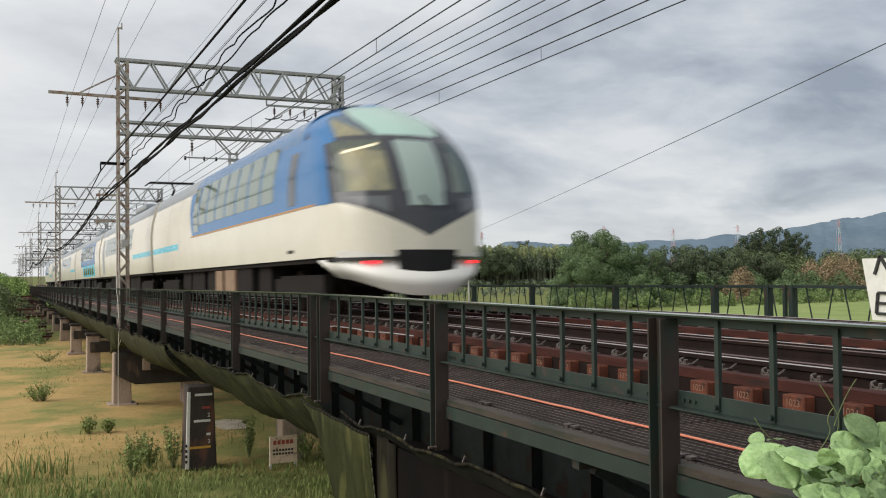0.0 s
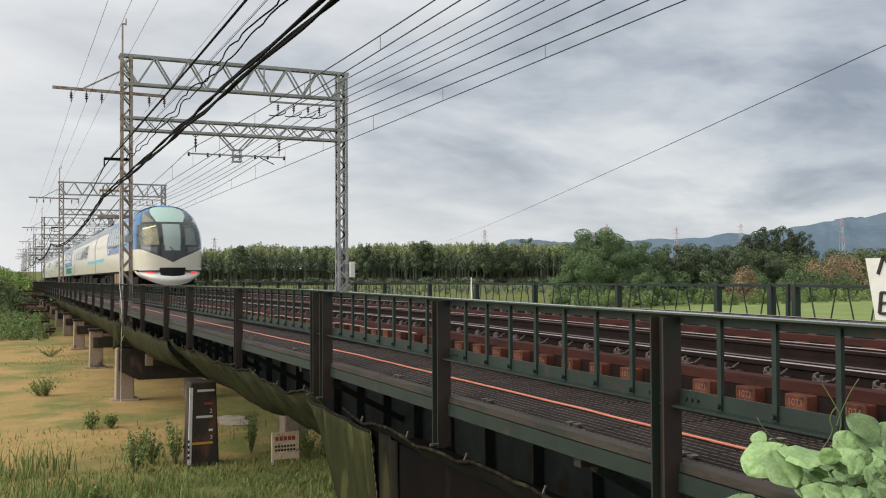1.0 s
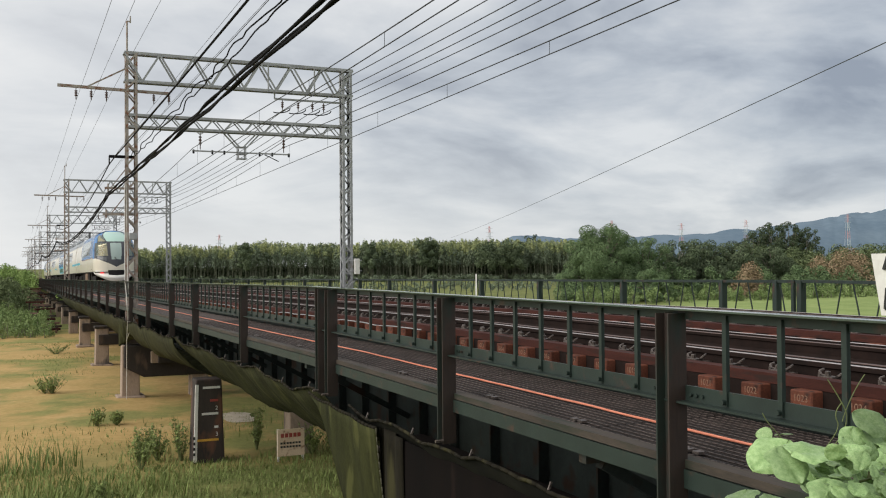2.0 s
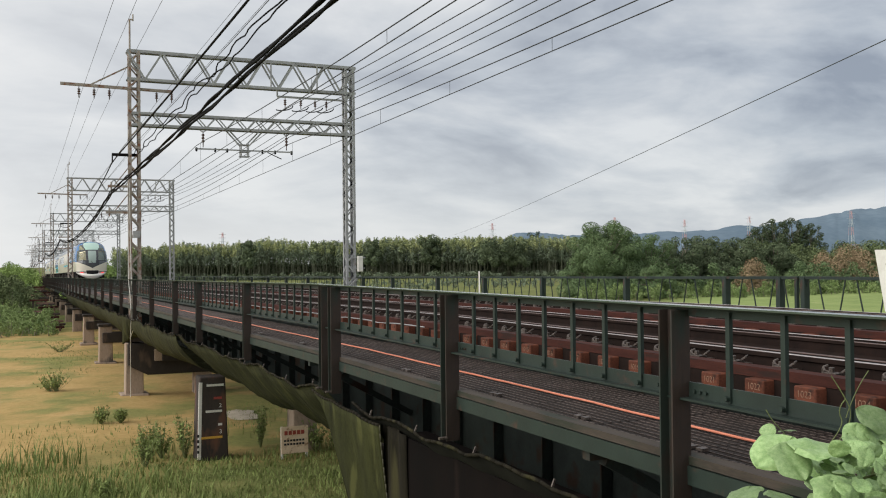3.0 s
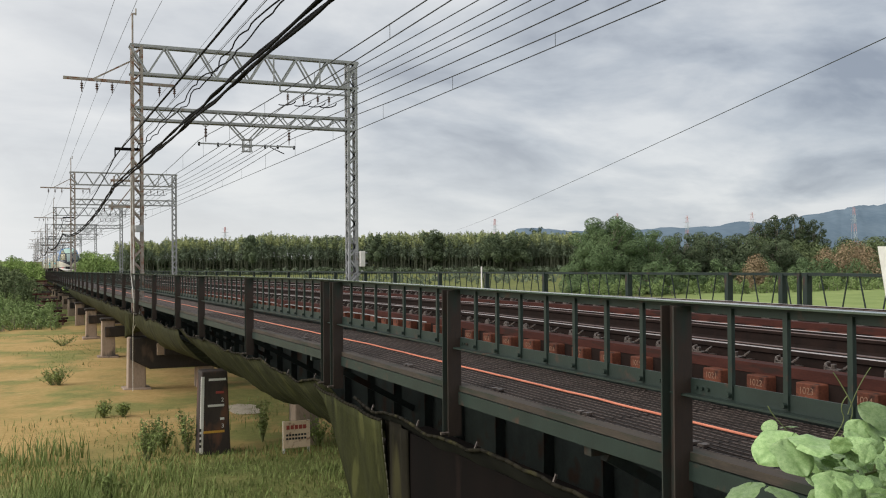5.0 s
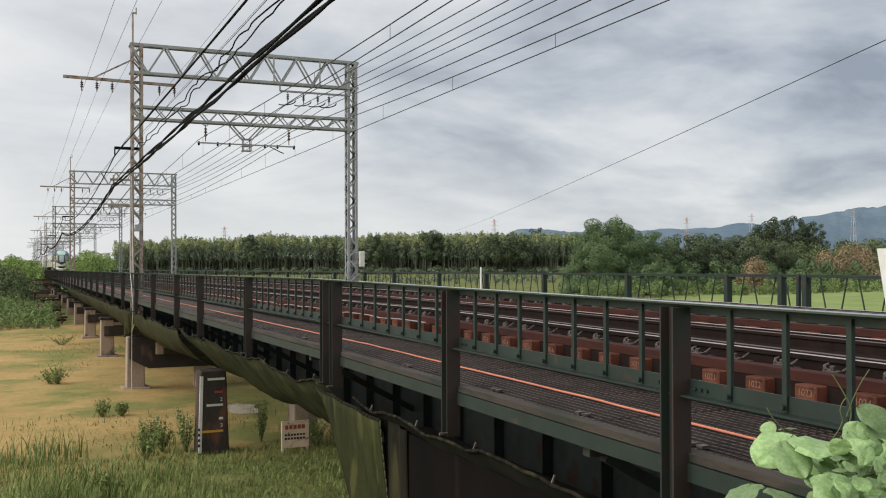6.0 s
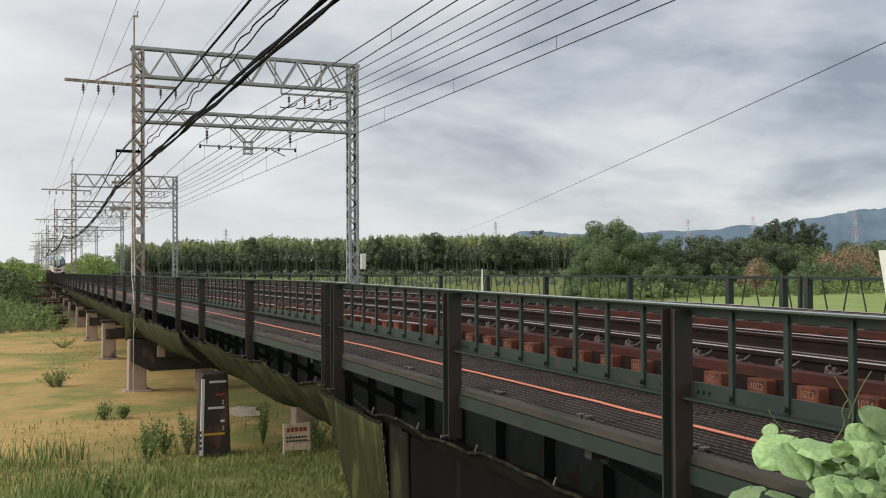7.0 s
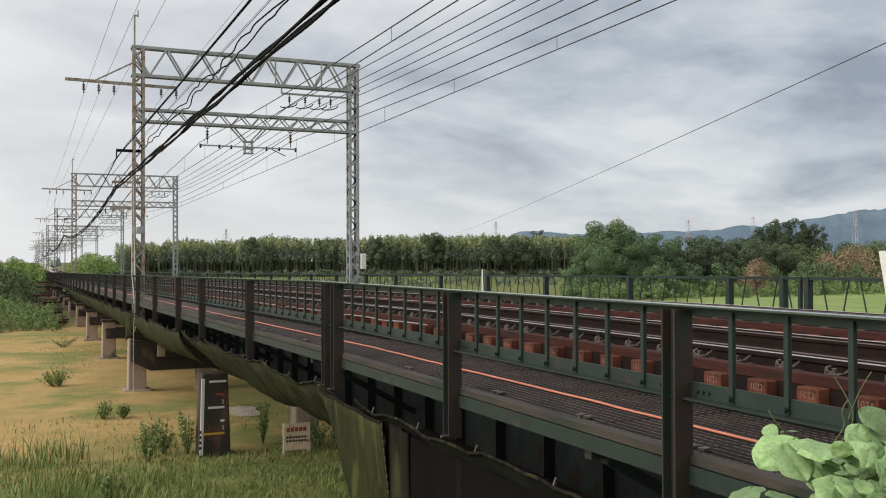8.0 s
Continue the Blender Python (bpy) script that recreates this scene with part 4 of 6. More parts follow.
# ---- far railing ----
def make_far_railing():
    r = thing("bridge_railing", "dark green bridge railing with slanted thin bars on the far edge", "railing")
    x, top, low = 12.3, -0.31, -1.12
    posts = [-7.0, -3.6, -0.3, 3.0, 6.2, 9.0, 10.2, 12.19, 12.37, 12.76, 14.16, 17.4, 21.07, 24.4, 27.77, 31.81, 35.0] + [35.0 + 3.9 * k for k in range(1, 60)]
    pm = Build().box(-0.06, 0.06, -0.05, 0.05, -0.95, 0).mesh("post", GREEN_STEEL)
    thin = Build().box(-0.03, 0.03, -0.03, 0.03, -0.95, 0).mesh("post", GREEN_STEEL)
    for y in posts:
        o = part("post", thin if y == 12.37 else pm, GREEN_STEEL, r)
        o.location = (x, y, top - 0.01 + dip(y))
    part("top_rail", run(Build(), x, top - 0.02, 0.08, 0.05, -8, 12.28), GREEN_STEEL, r)
    part("top_rail", run(Build(), x, top - 0.02, 0.08, 0.05, 12.32, BRIDGE_END), GREEN_STEEL, r)
    part("bottom_rail", run(Build(), x, low, 0.06, 0.05, -8, BRIDGE_END), GREEN_STEEL, r)
    rest = Build()
    bars = [Build().bar((0, -s, 0), (0, s, top - 0.03 - low), 0.018).mesh("slanted_bar", GREEN_STEEL) for s in (-0.09, 0.09)]
    for k in range(480):
        y = 0.40 * k - 7.0
        s = 0.09 if k % 2 else -0.09
        if y < 90:
            o = part("slanted_bar", bars[k % 2], GREEN_STEEL, r)
            o.location = (x, y, low + dip(y))
        else:
            rest.bar((x, y - s, low + dip(y)), (x, y + s, top - 0.03 + dip(y)), 0.026)
    tagged(part("far_bars", rest, GREEN_STEEL, r), kind="stuff")
    part("white_marker", Build().box(x - 0.07, x - 0.062, 24.58, 24.66, -1.0, -0.27), WHITE_PAINT, r, "white marker plate")
    part("far_walkway", run(Build(), 11.6, DECK_Z, 1.3, 0.04, -8, BRIDGE_END), GRATE, r)


make_far_railing()


# ---- catenary gantries ----
def lattice_leg(b, x, y, z0, z1, w=0.40, d=0.40, step=0.46):
    for sx in (-1, 1):
        for sy in (-1, 1):
            cx, cy = x + sx * w / 2, y + sy * d / 2
            b.box(min(cx, cx - sx * 0.09), max(cx, cx - sx * 0.09), cy - 0.006, cy + 0.006, z0, z1)
            b.box(cx - 0.006, cx + 0.006, min(cy, cy - sy * 0.09), max(cy, cy - sy * 0.09), z0, z1)
    n = int((z1 - z0) / step)
    h = (z1 - z0) / n
    for k in range(n):
        za, zb = z0 + k * h, z0 + (k + 1) * h
        s = 1 if k % 2 else -1
        for sy in (-1, 1):
            b.bar((x - s * w / 2, y + sy * d / 2, za), (x + s * w / 2, y + sy * d / 2, zb), 0.06, 0.012, up=(0, 1, 0))
        for sx in (-1, 1):
            b.bar((x + sx * w / 2, y - s * d / 2, za), (x + sx * w / 2, y + s * d / 2, zb), 0.045, 0.012, up=(1, 0, 0))


def truss(b, x0, x1, y, zt, zb, bays, d=0.40, web=0.06):
    for sy in (-1, 1):
        yy = y + sy * d / 2
        for z, hh in ((zt, 0.09), (zb, 0.09)):
            b.box(x0, x1, yy - 0.006, yy + 0.006, z - hh / 2, z + hh / 2)
            b.box(x0, x1, min(yy, yy - sy * 0.09), max(yy, yy - sy * 0.09), z - 0.006, z + 0.006)
        for k in range(bays):
            xa, xb = x0 + (x1 - x0) * k / bays, x0 + (x1 - x0) * (k + 1) / bays
            if k % 2 == 0:
                b.bar((xa, yy, zt), (xb, yy, zb), web, 0.014, up=(0, 1, 0))
            else:
                b.bar((xa, yy, zb), (xb, yy, zt), web, 0.014, up=(0, 1, 0))
    for k in range(0, bays, 2):
        xa = x0 + (x1 - x0) * k / bays
        xb = x0 + (x1 - x0) * (k + 2) / bays
        b.bar((xa, y - d / 2, zt), (min(xb, x1), y + d / 2, zt), 0.04, 0.01)
        b.bar((xa, y - d / 2, zb), (min(xb, x1), y + d / 2, zb), 0.04, 0.01)


INSULATOR = Build()
INSULATOR.lathe(0, 0, 0, [(0.015, 0.0), (0.015, -0.08), (0.055, -0.10), (0.06, -0.12), (0.02, -0.14), (0.055, -0.18), (0.06, -0.20), (0.02, -0.22), (0.055, -0.26), (0.06, -0.28), (0.02, -0.30), (0.015, -0.42)], 8)
INSULATOR_MESH = INSULATOR.mesh("insulator", PORCELAIN, True)


def make_gantry():
    """Built at the origin: heights from the lens level at its own place, legs standing on the pier."""
    g = thing("catenary_gantry", "galvanised steel lattice portal carrying overhead wires across two tracks", "gantry", group="gantries along the bridge")
    xl, xr = 3.82, 12.05
    b = Build()
    lattice_leg(b, xl, 0, -2.3, 7.83)
    part("leg", b, RUSTY_GALV, g, "rust-streaked lattice leg")
    b = Build()
    lattice_leg(b, xr, 0, -2.3, 7.83)
    part("leg", b, GALV, g)
    b = Build()
    truss(b, xl - 0.25, xr + 0.25, 0, 7.83, 6.80, 14, web=0.07)
    for x in (8.86, 10.7):
        b.bar((x, -0.2, 6.8), (x, -0.2, 7.83), 0.05)
    part("upper_truss", b, GALV, g)
    b = Build()
    truss(b, xl - 0.1, xr + 0.1, 0, 5.56, 5.13, 22, web=0.045)
    part("lower_truss", b, GALV, g)
    part("spike", Build().bar((3.68, 0, 7.8), (3.68, 0, 9.0), 0.07, n=8).bar((3.68, 0, 9.0), (3.80, 0, 9.0), 0.05).bar((3.80, 0, 8.95), (3.80, 0, 9.2), 0.05, n=6), RUSTY_GALV, g)
    b = Build().bar((1.32, 0, 6.50), (5.20, 0, 6.44), 0.10)
    b.bar((2.3, 0, 6.5), (3.7, 0, 7.3), 0.05)
    part("cross_arm", b, RUSTY_GALV, g, "rusty steel cross arm")
    for x in (1.94, 2.45, 2.97, 4.62, 5.16):
        o = part("insulator", INSULATOR_MESH, PORCELAIN, g)
        o.location = (x, 0, 6.44)
    b = Build().bar((3.05, 0, 4.03), (3.9, 0, 4.03), 0.10)
    b.bar((3.06, 0, 4.03), (3.06, 0, 3.72), 0.05, n=6)
    part("cable_arm", b, BLACK_CABLE, g)
    for x, z in ((2.90, 2.88), (2.83, 1.93)):
        b = Build().bar((x, 0, z), (3.9, 0, z), 0.08).bar((x + 0.12, 0, z - 0.14), (x + 0.12, 0, z + 0.16), 0.06, n=6).bar((3.1, 0, z), (3.66, 0, z + 0.75), 0.035)
        part("cable_arm", b, RUSTY_GALV, g)
    # hanger frame over the tracks
    b = Build()
    b.bar((6.0, 0, 4.36), (9.75, 0, 4.36), 0.05)
    for q in (0.0, 0.14):
        b.bar((7.15 + q, 0, 5.1), (7.66 + q, 0, 4.55), 0.05).bar((8.55 - q, 0, 5.1), (8.04 - q, 0, 4.55), 0.05)
    for sx in (-1, 1):
        for sy in (-1, 1):
            b.bar((7.85 + 0.14 * sx, 0.12 * sy, 4.62), (7.85 + 0.14 * sx, 0.12 * sy, 4.1), 0.035)
    for z in (4.12, 4.3, 4.56):
        for sy in (-1, 1):
            b.bar((7.66, 0.12 * sy, z), (8.04, 0.12 * sy, z), 0.04)
    part("hanger_frame", b, GALV, g)
    for x in (6.05, 6.75, 7.2, 8.55, 9.05, 9.7):
        b = Build().lathe(x, 0, 4.36, [(0.03, -0.10), (0.045, -0.05), (0.025, 0.0), (0.045, 0.03), (0.03, 0.05)], 7)
        part("clamp", b, BLACK_CABLE, g, "black insulated clamp")
    part("steady_arm", Build().bar((8.75, 0, 4.32), (9.3, 0, 4.08), 0.03), BLACK_CABLE, g, "thin black steady arm")
    for x in (6.3, 9.5):
        o = part("insulator", INSULATOR_MESH, PORCELAIN, g)
        o.location = (x, 0, 5.05)
        o.scale = (1, 1, 1.5)
        part("clevis", Build().bar((x - 0.2, 0, 5.13), (x, 0, 4.98), 0.03).bar((x + 0.2, 0, 5.13), (x, 0, 4.98), 0.03), GALV, g)
    b = Build().bar((9.15, 0, 6.80), (9.15, 0, 6.52), 0.05).bar((9.15, 0, 6.52), (12.0, 0, 6.52), 0.07)
    part("feeder_arm", b, GALV, g)
    for x in (9.46, 10.09, 10.67, 11.13):
        loop = [(x + 0.34 * math.cos(q * math.pi / 6), 0.1, 6.20 - 0.10 * math.sin(q * math.pi / 6) - 0.03 * q) for q in range(7)]
        part("jumper", tube(loop, 0.022, "jumper", BLACK_CABLE, 5), BLACK_CABLE, g, "black looped jumper")
    for x in (9.46, 10.09, 10.67, 11.13):
        o = part("insulator", INSULATOR_MESH, PORCELAIN, g)
        o.location = (x, 0, 6.5)
    return g


GANTRY_Y, GANTRY_STEP = 35.9, 48.4
first = make_gantry()
first.location = (0, GANTRY_Y, 0)
for k in range(1, 8):
    copy_thing(first, Matrix.Translation((0, GANTRY_Y + GANTRY_STEP * k, dip(GANTRY_Y + GANTRY_STEP * k) - dip(GANTRY_Y))))


def make_leg_boxes():
    b = thing("switch_box", "white metal switch box strapped to the gantry leg", "electric box")
    part("case", Build().box(12.26, 12.46, 35.45, 35.62, -0.34, 0.28), WHITE_PAINT, b, bevel=0.02)
    part("bracket", Build().bar((12.1, 35.68, 0.22), (12.62, 35.68, 0.22), 0.04).bar((12.1, 35.68, -0.2), (12.62, 35.68, -0.2), 0.04).bar((11.95, 35.6, -0.9), (12.4, 35.6, -0.5), 0.06), GALV, b)
    c = thing("junction_box", "small pale junction box on the gantry leg", "electric box")
    part("case", Build().box(3.72, 3.98, 35.5, 35.68, 1.0, 1.25), GALV, c, bevel=0.015)
    d = thing("drain_pipe", "pale conduit pipe running down the gantry leg past the railing", "pipe")
    cu = bpy.data.curves.new("conduit", "CURVE")
    cu.dimensions, cu.bevel_depth = "3D", 0.011
    for dx in (0.0, 0.1):
        sp = cu.splines.new("POLY")
        pts = [(3.56 + dx * 0.5, 35.6, 3.0), (3.55 + dx, 35.5, -0.5), (3.45 + dx, 33.9, -1.1), (3.48 + dx * 2, 33.9, -1.8), (3.62, 35.6, -2.6), (3.62, 35.7, -4.9)]
        sp.points.add(len(pts) - 1)
        for q, p in zip(sp.points, pts):
            q.co = (*p, 1)
    cu.materials.append(WHITE_PAINT)
    o = new("conduit", cu)
    o.parent = d


make_leg_boxes()


def make_pale_cable():
    """A pale cable lying loose along the ends of the sleepers."""
    c = bpy.data.curves.new("pale_cable", "CURVE")
    c.dimensions, c.bevel_depth = "3D", 0.008
    sp = c.splines.new("POLY")
    pts = [(4.93 + 0.03 * noise.noise(Vector((y * 0.5, 0, 2))), y, RAIL_Z - 0.138 + dip(y) - 0.07 * max(0.0, noise.noise(Vector((y * 0.8, 4, 2))))) for y in [11.6 + 0.3 * k for k in range(70)]]
    sp.points.add(len(pts) - 1)
    for q, p in zip(sp.points, pts):
        q.co = (*p, 1)
    c.materials.append(GALV)
    tagged(new("pale_cable", c), "pale loose cable lying along the sleeper ends", "cable")


make_pale_cable()


def make_timber_stack():
    t = thing("timber_stack", "stack of weathered brown beams on the river bank", "timber stack", at=(2.1, 84.0, -4.7))
    rng = random.Random(5)
    for k in range(16):
        x, y, z = rng.uniform(-0.3, 0.3) - 0.02 * k, -9 + 2.6 * k, 0.12 + 0.15 * k + rng.uniform(-0.06, 0.06)
        beam = part("beam", Build().bar((x - 0.8, y + rng.uniform(-0.5, 0.5), z), (x + 0.8, y + rng.uniform(-0.5, 0.5), z + rng.uniform(-0.08, 0.08)), 0.3, 0.16), (TIMBER, CONCRETE_DARK, BEAM)[k % 3], t)
        for q in (-0.55, 0.5):
            part("prop", Build().bar((x + q, y, -0.4), (x + q, y, z), 0.14), (BEAM, CONCRETE_DARK)[k % 2], beam)


make_timber_stack()


# ---- wires ----
def wire(name, label, pts, r, mat, group="overhead wires"):
    c = bpy.data.curves.new(name, "CURVE")
    c.dimensions, c.bevel_depth, c.bevel_resolution = "3D", r, 1
    sp = c.splines.new("POLY")
    sp.points.add(len(pts) - 1)
    for q, p in zip(sp.points, pts):
        q.co = (*p, 1)
    c.materials.append(mat)
    return tagged(new(name, c), label, "wire", group)


def strung(x, z, sag, y0=-45.0, wob=0.0, step=2.2, seed=0, beyond=None, last=6.0, twist=0.0):
    """A line hung from gantry to gantry; beyond: the sag past the first one, twist: the turn of a strand about its bundle."""
    pts, y = [], y0
    base = GANTRY_Y - 2 * GANTRY_STEP
    while y < GANTRY_Y + GANTRY_STEP * last + 0.01:
        u = ((y - base) / GANTRY_STEP) % 1.0
        hang = sag if beyond is None or y < GANTRY_Y else beyond
        zz = z - 4 * hang * u * (1 - u) + dip(y) - dip(GANTRY_Y)
        a = 1.1 * y + 2.1 * seed
        pts.append((x + wob * noise.noise(Vector((y * 0.7, seed, 0))) + twist * math.cos(a), y, zz + wob * noise.noise(Vector((y * 0.7, seed, 5))) + twist * math.sin(a)))
        y += step
    return pts


def make_wires():
    for i, (x, z) in enumerate(((3.02, 2.60), (3.04, 2.62), (3.01, 2.69), (3.03, 2.72))):
        wire("power_cable", "thick black lashed power cable slung along the gantry legs", strung(x, z, 0.06, wob=0.03, step=0.5, seed=i, beyond=0.75, twist=0.016), 0.022, BLACK_CABLE, "lashed cables")
    for i, (x, z) in enumerate(((3.80, 4.06), (3.87, 3.98))):
        wire("lashed_cable", "thin black cable lashed in loose waves along the legs", strung(x, z, 0.02, wob=0.16, step=0.35, seed=i + 9, last=0.0), 0.015, BLACK_CABLE, "lashed cables")
    wire("signal_cable", "black signal cable strung beside the gantry legs", strung(3.08, 3.80, 0.12, beyond=0.9), 0.022, BLACK_CABLE)
    for x, z in ((3.95, 4.58), (3.5, 4.42)):
        wire("thin_wire", "thin grey wire strung between gantries", strung(x, z, 0.2), 0.008, WIRE)
    for x, z in ((1.94, 5.98), (2.45, 6.06), (2.97, 6.02), (4.62, 6.02), (5.16, 6.02)):
        wire("feeder_wire", "thin grey feeder wire on the gantry's cross arm", strung(x, z, 0.16), 0.0055, WIRE)
    for x, z in ((9.46, 6.06), (10.09, 6.08), (10.67, 6.12), (11.13, 6.10), (9.75, 5.05)):
        wire("feeder_wire", "thin dark feeder wire hung from the portal's arm", strung(x, z, 0.42), 0.013, WIRE)
    for x, zc in ((NEAR_X, 3.79), (FAR_X, 3.95)):
        wire("contact_wire", "contact wire over the track on short droppers", strung(x, zc, 0.0), 0.011, WIRE)
        wire("messenger_wire", "messenger wire sagging above the contact wire", strung(x, zc + 0.75, 0.5), 0.012, WIRE)
        b = Build()
        base = GANTRY_Y - 2 * GANTRY_STEP
        y = -37.3
        while y < 180:
            u = ((y - base) / GANTRY_STEP) % 1.0
            d = dip(y) - dip(GANTRY_Y)
            b.bar((x, y, zc + d), (x, y, zc + 0.75 - 2.0 * u * (1 - u) + d), 0.008)
            y += 4.84
        tagged(new("droppers", b.mesh("droppers", WIRE)), "thin droppers between the messenger and contact wires", "droppers", kind="stuff")


make_wires()

# ---- the train: local y runs back from the nose, z from the rail head ----
def half_width(z):
    """Half of the coach's width at a height."""
    if z < 1.0:
        return 1.36
    if z < 2.2:
        return 1.36 + 0.04 * math.sin((z - 1.0) / 1.2 * math.pi / 2)
    if z < 3.12:
        return 1.40 - 0.15 * ((z - 2.2) / 0.92) ** 2
    t = min(1.0, (z - 3.12) / 0.73)
    return 1.25 * math.sqrt(max(0.0, 1 - t ** 2.2))


def nose_back(t, z):
    """How far behind the tip the skin of the nose lies, across (t from -1 to 1) and up."""
    plan = 0.28 * abs(t) ** 1.3 + 1.15 * (1 - math.sqrt(max(0.0, 1 - min(1.0, abs(t)) ** 4)))
    if z < 1.75:
        side = 0.10 * max(0.0, (1.2 - z)) ** 2
    else:
        q = max(0.0, z - 1.75) / 2.1
        side = 0.55 * q + 1.9 * q ** 3.0
    return plan + side


def nose_skin(t, z, out=0.0):
    w = half_width(z) + out
    return (w * t, nose_back(t, z) - out, z)


def smooth_steps(a, b, n):
    return [a + (b - a) * i / n for i in range(n + 1)]


def edge_low(t):
    """Lower edge of the dark mask: a shallow V."""
    return 1.30 + 0.57 * min(1.0, abs(t) / 0.90) ** 0.9


def nose_panel(t0, t1, z0, z1, n=10, m=8, out=0.0):
    """A piece of the nose skin; z0 and z1 may be curves over t."""
    za = z0 if callable(z0) else (lambda t: z0)
    zb = z1 if callable(z1) else (lambda t: z1)
    b = Build().grid(lambda t, v: nose_skin(t, za(t) + (zb(t) - za(t)) * v, out), smooth_steps(t0, t1, n), smooth_steps(0, 1, m))
    return b


def nose_strip(s, ta, tb, z0, z1, n=4, m=8, out=0.0):
    """A piece of the nose between two slanting edges on one side, or across the middle where s is 0."""
    def f(u, v):
        z = z0 + (z1 - z0) * v
        a, b = (-ta(z), tb(z)) if s == 0 else (s * ta(z), s * tb(z))
        return nose_skin(a + (b - a) * u, z, out)
    return Build().grid(f, smooth_steps(0, 1, n), smooth_steps(0, 1, m))


def side_panel(s, y0, y1, z0, z1, out=0.0, n=1, m=6, slant=0.0):
    """A piece of the side skin; slant leans the ends."""
    def f(u, v):
        z = z0 + (z1 - z0) * v
        return (s * (half_width(z) + out), y0 + (y1 - y0) * u + slant * (v - 0.5), z)
    return Build().grid(f, smooth_steps(0, 1, n), smooth_steps(0, 1, m))


def side_from_nose(s, y1, z0, z1, m=6):
    """The side skin from the corner of the nose back to y1."""
    def f(u, v):
        z = z0 + (z1 - z0) * v
        ya = nose_back(1.0, z)
        return (s * half_width(z), ya + (y1 - ya) * u, z)
    return Build().grid(f, smooth_steps(0, 1, 4), smooth_steps(0, 1, m))


def roof_skin(y0, y1, zedge=3.12, n=10):
    def f(u, v):
        a = -1 + 2 * v
        z = zedge + (3.85 - zedge) * (1 - abs(a) ** 2.0)
        return (half_width(z) * (1 if a > 0 else -1) if abs(a) > 1e-6 else 0.0, y0 + (y1 - y0) * u, z)
    return Build().grid(f, [0, 1], smooth_steps(0, 1, 2 * n))


def underfloor(car, y0, y1, rng):
    y = y0 + 4.6
    while y < y1 - 4.8:
        w = rng.uniform(0.7, 2.0)
        for s in (-1, 1):
            x0, x1 = sorted((s * 0.75, s * rng.uniform(1.15, 1.27)))
            part("underfloor_box", Build().box(x0, x1, y, y + w, rng.uniform(0.28, 0.45), 0.98), UNDERFLOOR, car)
        y += w + rng.uniform(0.15, 0.6)
    for yc in (y0 + 2.6, y1 - 2.6):
        g = part("bogie", Build().box(-1.12, 1.12, yc - 1.4, yc + 1.4, 0.5, 0.72).box(-1.18, -1.02, yc - 1.6, yc + 1.6, 0.38, 0.66).box(1.02, 1.18, yc - 1.6, yc + 1.6, 0.38, 0.66), UNDERFLOOR, car)
        for dy in (-1.05, 1.05):
            w = Build().bar((-0.7, yc + dy, 0.43), (0.7, yc + dy, 0.43), 0.16, n=8)
            for s in (-1, 1):
                i = len(w.v)
                for xx, r in ((0.69, 0.43), (0.70, 0.40), (0.82, 0.40)):
                    w.v += [(s * xx, yc + dy + r * math.cos(k * math.pi / 10), 0.43 + r * math.sin(k * math.pi / 10)) for k in range(20)]
                for a in range(2):
                    w.f += [(i + a * 20 + k, i + a * 20 + (k + 1) % 20, i + (a + 1) * 20 + (k + 1) % 20, i + (a + 1) * 20 + k) for k in range(20)]
                w.f += [tuple(i + k for k in range(20)), tuple(i + 40 + k for k in range(20))]
            part("wheelset", w, RAIL_RUST, g)


def end_walls(car, y0, y1, mat, both=True):
    for y in ((y0, y1) if both else (y1,)):
        b = Build()
        zs = smooth_steps(1.0, 3.85, 20)
        i = len(b.v)
        b.v += [(-half_width(z), y, z) for z in zs] + [(half_width(z), y, z) for z in zs]
        n = len(zs)
        b.f += [(i + k, i + k + 1, i + n + k + 1, i + n + k) for k in range(n - 1)]
        part("end_wall", b, mat, car)
    part("gangway", Build().box(-0.55, 0.55, y1, y1 + 0.5, 1.0, 3.3), UNDERFLOOR, car)


def window_row(car, s, ys, w, z0, z1, mat, out=0.006):
    for y in ys:
        part("window", side_panel(s, y, y + w, z0, z1, out, 1, 4), mat, car)


